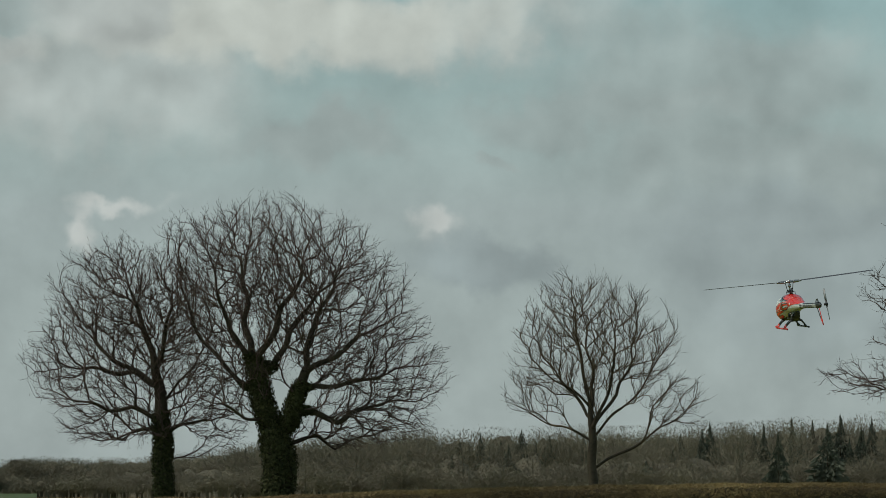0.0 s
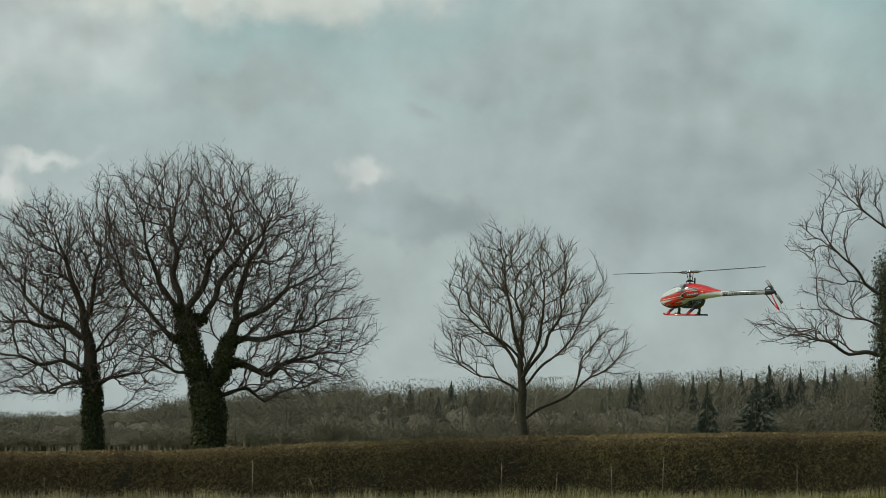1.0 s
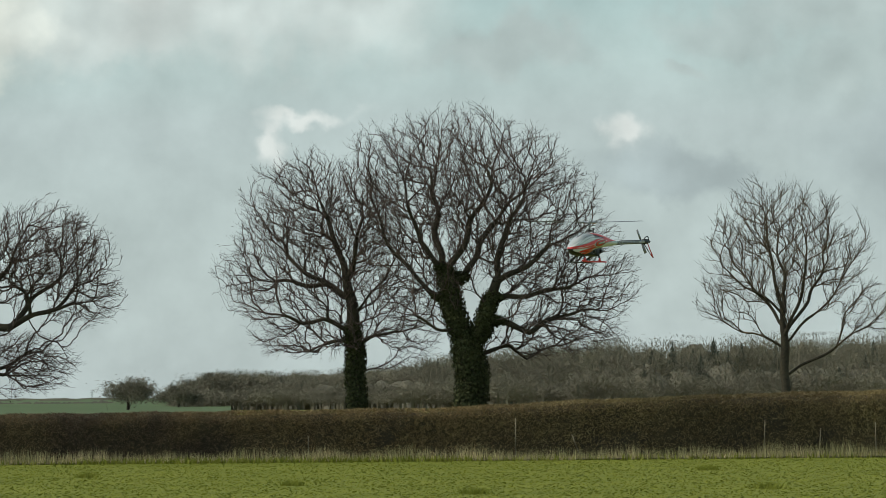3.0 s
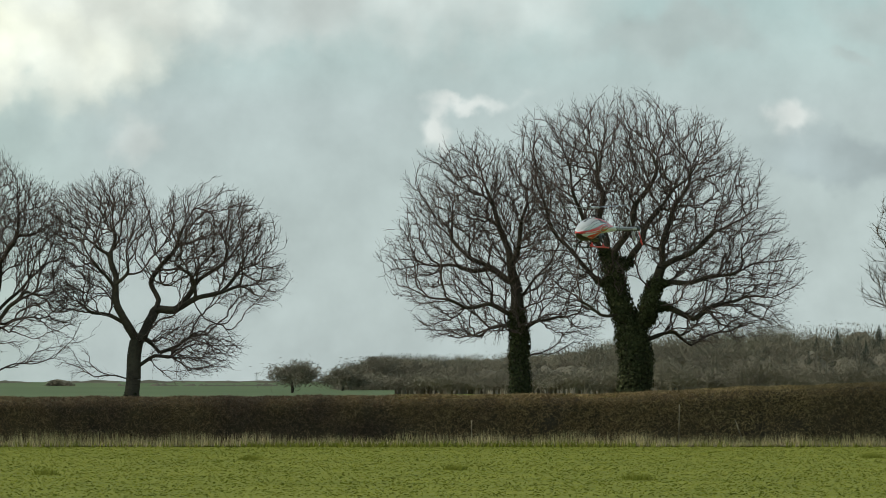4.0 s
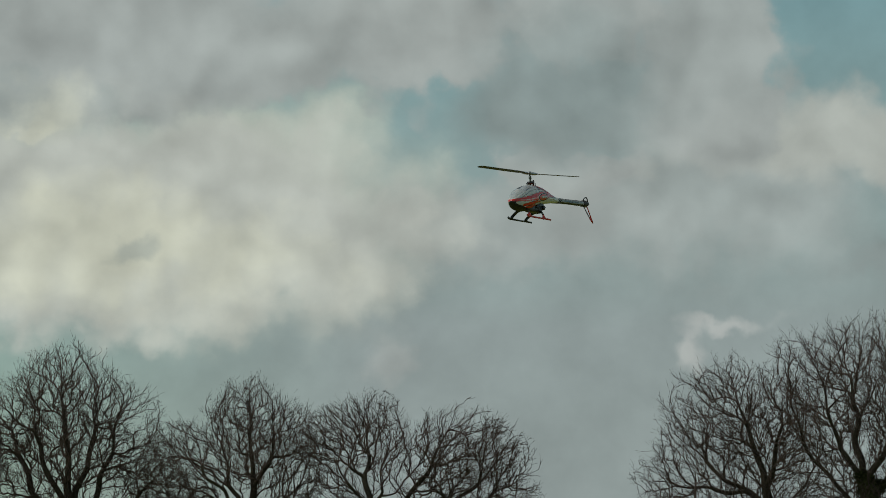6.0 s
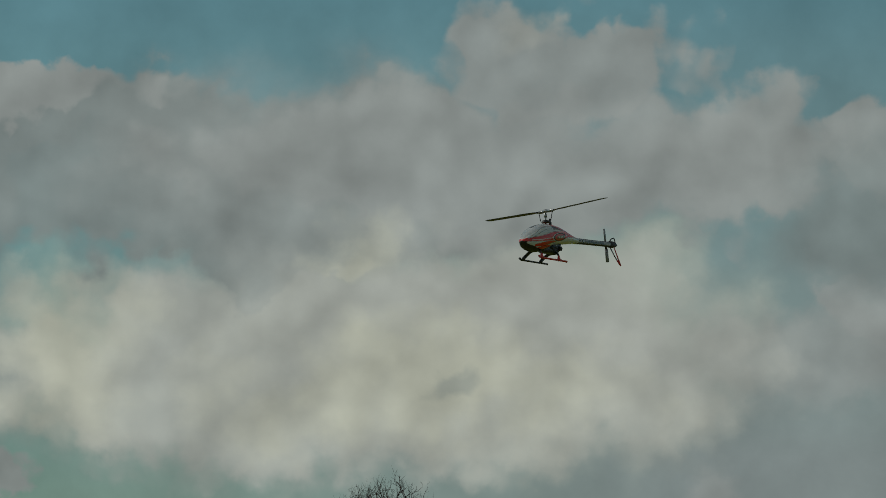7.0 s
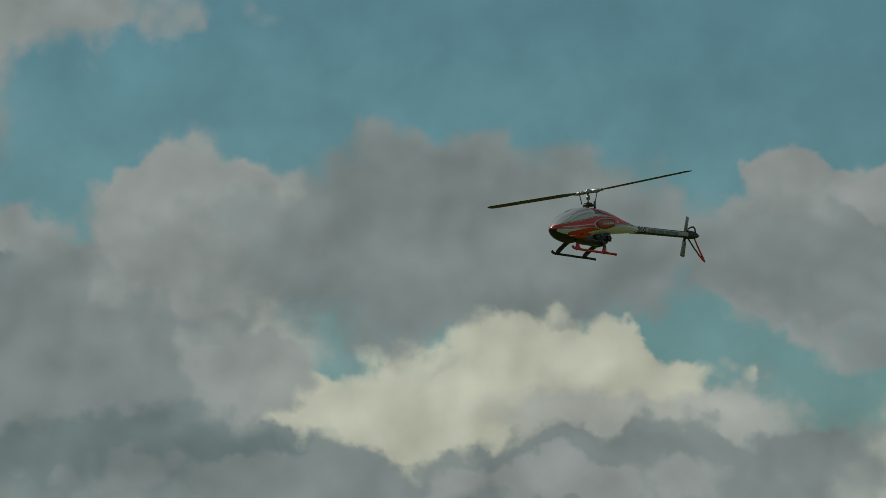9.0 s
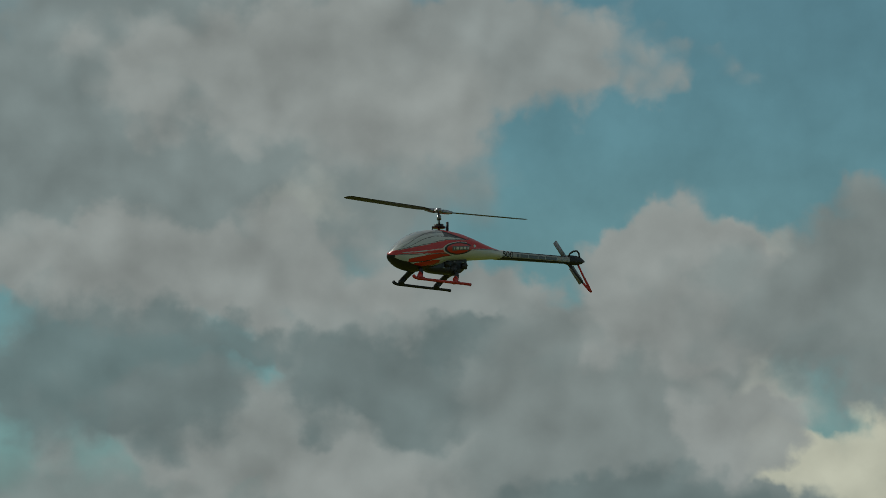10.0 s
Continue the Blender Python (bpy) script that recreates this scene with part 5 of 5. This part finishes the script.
        cuts = [(0.062, 0.008, 0.006), (0.085, 0.014, 0.0055), (0.12, 0.0205, 0.005), (0.2, 0.0215, 0.0045), (0.40, 0.0212, 0.004), (0.54, 0.0205, 0.0035), (0.558, 0.016, 0.003), (0.566, 0.008, 0.0024)]
        rings = []
        for r, half, thick in cuts:
            ring = []
            for j in range(14):
                a = 2 * math.pi * j / 14
                cy = half * math.cos(a)
                ring.append(bm.verts.new((r * s, (cy + 0.004) * s, thick * 0.6 * math.sin(a) * (0.55 + 0.45 * math.cos(a)) + cy * 0.10 + 0.02 * r)))
            rings.append(ring)
        for r0, r1 in zip(rings[:-1], rings[1:]):
            for j in range(14):
                bm.faces.new((r0[j], r0[(j + 1) % 14], r1[(j + 1) % 14], r1[j]))
        bm.faces.new(rings[0])
        bm.faces.new(rings[-1])
        part("rotor_blade", bm, BLADE_GREY, rotor, "dark grey carbon rotor blade")
    # tail: gear case, guard loop, open fin and rotor
    bm = bmesh.new()
    loft(bm, [-0.612, -0.63, -0.665, -0.68, -0.70], [0.190, 0.193, 0.192, 0.188, 0.176], [0.153, 0.152, 0.155, 0.160, 0.171], [0.012, 0.016, 0.015, 0.011, 0.003], 24, 18, 3.0)
    part("tail_gear_case", bm, BLACK_PLASTIC, heli)
    rod_part("tail_guard", [(-0.614, 0.008, 0.182), (-0.624, 0.008, 0.198), (-0.640, 0.008, 0.208), (-0.658, 0.008, 0.212), (-0.667, 0.008, 0.204), (-0.672, 0.008, 0.182)], 0.0036, BLACK_PLASTIC, heli)
    fin = rod_part("tail_fin", [(-0.664, 0.004, 0.160), (-0.690, 0.004, 0.115), (-0.712, 0.004, 0.080), (-0.730, 0.004, 0.052)], [0.0045, 0.005, 0.006, 0.0045], RED_PLASTIC, heli, "red open triangular tail fin", flat=0.5, axis=(0, 1, 0))
    rod_part("fin_strut", [(-0.622, 0.004, 0.156), (-0.662, 0.004, 0.112), (-0.690, 0.004, 0.084)], 0.0045, BLACK_PLASTIC, fin, flat=0.5, axis=(0, 1, 0))
    rod_part("fin_tip", [(-0.690, 0.004, 0.084), (-0.712, 0.004, 0.066), (-0.727, 0.004, 0.054)], [0.005, 0.006, 0.005], RED_PLASTIC, fin, flat=0.5, axis=(0, 1, 0))
    bm = bmesh.new()
    drum(bm, (0, 0, 0), 0.009, 0.022, "Y", 14)
    block(bm, (0, -0.004, 0), (0.014, 0.008, 0.05), 0.002)
    tail_rotor = part("tail_rotor", bm, CARBON, heli, "small two-bladed tail rotor")
    tail_rotor.location = (-0.655, -0.045, 0.174)
    for s in (1, -1):
        bm = bmesh.new()
        bmesh.ops.create_cube(bm, size=1.0, matrix=Matrix.Translation((0, -0.004, 0.062 * s)) @ Matrix.Rotation(radians(12 * s), 4, "Z") @ Matrix.Diagonal((0.023, 0.003, 0.078, 1)))
        bmesh.ops.bevel(bm, geom=[e for e in bm.edges if abs(e.verts[0].co.z - e.verts[1].co.z) < 0.01 and abs(e.verts[0].co.z) > 0.08], offset=0.006, segments=3, affect="EDGES", clamp_overlap=True)
        part("tail_blade", bm, TAIL_GREY, tail_rotor, "grey tail rotor blade")
    return heli, rotor, tail_rotor


helicopter, main_rotor, tail_rotor = build_helicopter()


def build_insect():
    fly = tagged(new("flying_insect"), "small dark insect flying past", "insect", "insects")
    bm = bmesh.new()
    rod(bm, [(-0.006, 0, 0), (-0.004, 0, 0.0005), (0.0, 0, 0.001), (0.004, 0, 0.0005), (0.006, 0, 0)], [0.0006, 0.0018, 0.0020, 0.0016, 0.0008], 8)
    part("body", bm, BLACK_PLASTIC, fly)
    for s in (1, -1):
        bm = bmesh.new()
        rod(bm, [(0.001, 0.001 * s, 0.002), (-0.001, 0.005 * s, 0.004), (-0.003, 0.009 * s, 0.005)], [0.0008, 0.0018, 0.0006], 6, flat=0.12)
        part("wing", bm, TAIL_GREY, fly)
    return fly


insect = build_insect()
insect_behind = build_insect()


def spin(marks, fold, goal):
    """An angle for each thirtieth of a second that passes the marks (seconds, degrees, alike every fold degrees), at about goal degrees a step."""
    rows = []
    angle = marks[0][1]
    for (t0, _), (t1, a1) in zip(marks[:-1], marks[1:]):
        n = max(1, frame(t1) - frame(t0))
        turns = round((angle + goal * n - a1) / fold)
        end = a1 + turns * fold
        if (end - angle) / n > 86:
            end -= fold
        for k in range(n):
            rows.append((t0 + k / FPS, angle + (end - angle) * k / n))
        angle = end
    rows.append((marks[-1][0], angle))
    return rows


def motions():
    # mast head's place, heading, nose-up and bank
    path = [(0.0, 4.763, 24.810, 3.020, 94.4, 4.5, -7.2), (0.5, 5.024, 25.781, 2.926, 113.6, 4.1, -4.9), (1.0, 4.939, 26.744, 2.847, 136.0, 2.2, -1.5),
            (1.5, 4.549, 27.389, 2.832, 158.1, 1.5, -0.3), (2.0, 4.049, 28.502, 2.915, 172.7, 0.7, -2.0), (2.5, 3.371, 29.086, 2.984, 202.9, -0.5, 0.3),
            (4.0, 1.482, 29.293, 3.007, 236.9, 0.6, -1.0), (4.5, 1.011, 28.197, 3.423, 237.7, 1.0, 5.0), (5.0, 0.529, 26.780, 3.790, 237.9, 1.1, 6.2),
            (5.2, 0.314, 26.303, 3.914, 239.3, 1.3, 6.5), (6.3, -1.217, 24.029, 4.555, 239.5, 0.5, 3.9), (6.5, -1.551, 23.656, 4.643, 239.4, 0.4, 4.0),
            (7.0, -2.443, 22.747, 4.760, 239.0, 0.6, 1.7), (7.5, -3.315, 21.410, 4.725, 239.0, 0.5, 0.9), (8.0, -4.148, 19.995, 4.687, 239.2, 0.6, 1.3),
            (8.5, -4.935, 18.537, 4.686, 240.1, 0.9, 1.5), (9.0, -5.704, 17.028, 4.678, 240.7, 1.0, 2.5), (9.5, -6.420, 15.260, 4.569, 240.8, 0.8, 2.8),
            (10.0, -7.102, 13.429, 4.393, 241.8, 1.2, 1.7)]
    walk(helicopter, [(t, pose(x, y, z, bank, -nose, head) @ pose(0, 0, -0.30)) for t, x, y, z, head, nose, bank in path])
    marks = [(0.0, 91), (0.5, 64), (1.0, 55), (1.5, 148), (2.0, 99), (2.5, 81), (4.0, 3), (4.5, 5), (5.0, 132), (5.2, 106), (6.3, 160), (6.5, 140), (7.0, 75), (7.5, 11), (8.0, 153), (8.5, 127), (9.0, 103), (9.5, 73), (10.0, 17)]
    tilt = [(0.0, 0.0, 0.0), (0.5, -1.7, 0.8), (1.0, -2.7, 1.9), (1.5, 0.2, 0.4), (2.0, 1.0, 0.1), (2.5, -1.4, 0.2), (4.0, 0.1, 3.8), (4.5, 0.0, 0.0), (5.0, 1.4, 1.2), (5.2, 0.1, -0.0), (6.3, 1.3, 3.4), (6.5, 1.8, 2.0), (7.0, -1.1, 0.0), (7.5, -0.8, 3.6), (8.0, 1.3, 2.5), (8.5, 1.7, 1.2), (9.0, 0.9, -0.1), (9.5, -3.1, -0.1), (10.0, -1.8, 4.5)]
    times = [r[0] for r in tilt]
    walk(main_rotor, [(t, pose(0, 0, 0.30, float(np.interp(t, times, [r[1] for r in tilt])), float(np.interp(t, times, [r[2] for r in tilt])), 0) @ pose(0, 0, 0, 0, 0, a)) for t, a in spin(marks, 180, 78)])
    tail_marks = [(0.0, 20), (0.5, 60), (1.0, 40), (1.5, 10), (2.0, 70), (2.5, 30), (4.0, 30), (4.5, 80), (5.0, 15), (5.2, 5), (6.3, 10), (6.5, 15), (7.0, 8), (7.5, -8),
                  (8.0, -5), (8.5, 20), (9.0, -12), (9.5, 60), (10.0, 40)]
    walk(tail_rotor, [(t, pose(-0.655, -0.045, 0.174, 0, a, 0)) for t, a in spin(tail_marks, 180, 70)])

    # insects crossing close to the eye
    for fly, path in ((insect, [(0.0, 3.14, 6.10, 1.57), (7.1, 0.14, 8.10, 2.17), (7.3, -0.50, 7.95, 2.75), (7.5, -1.03, 7.82, 3.13), (7.7, -1.53, 7.67, 3.57), (10.0, -0.93, 1.17, 5.07)]),
                      (insect_behind, [(0.0, 2.98, 7.05, 2.17), (7.4, -0.02, 9.05, 2.77), (7.6, -0.87, 8.91, 2.87), (7.8, -1.79, 8.72, 3.06), (8.0, -2.43, 8.55, 3.32), (8.2, -3.44, 8.23, 3.72), (10.0, -2.84, 1.73, 5.22)])):
        walk(fly, [(t, pose(x, y, z, 0, 0, 200)) for t, x, y, z in path])


motions()
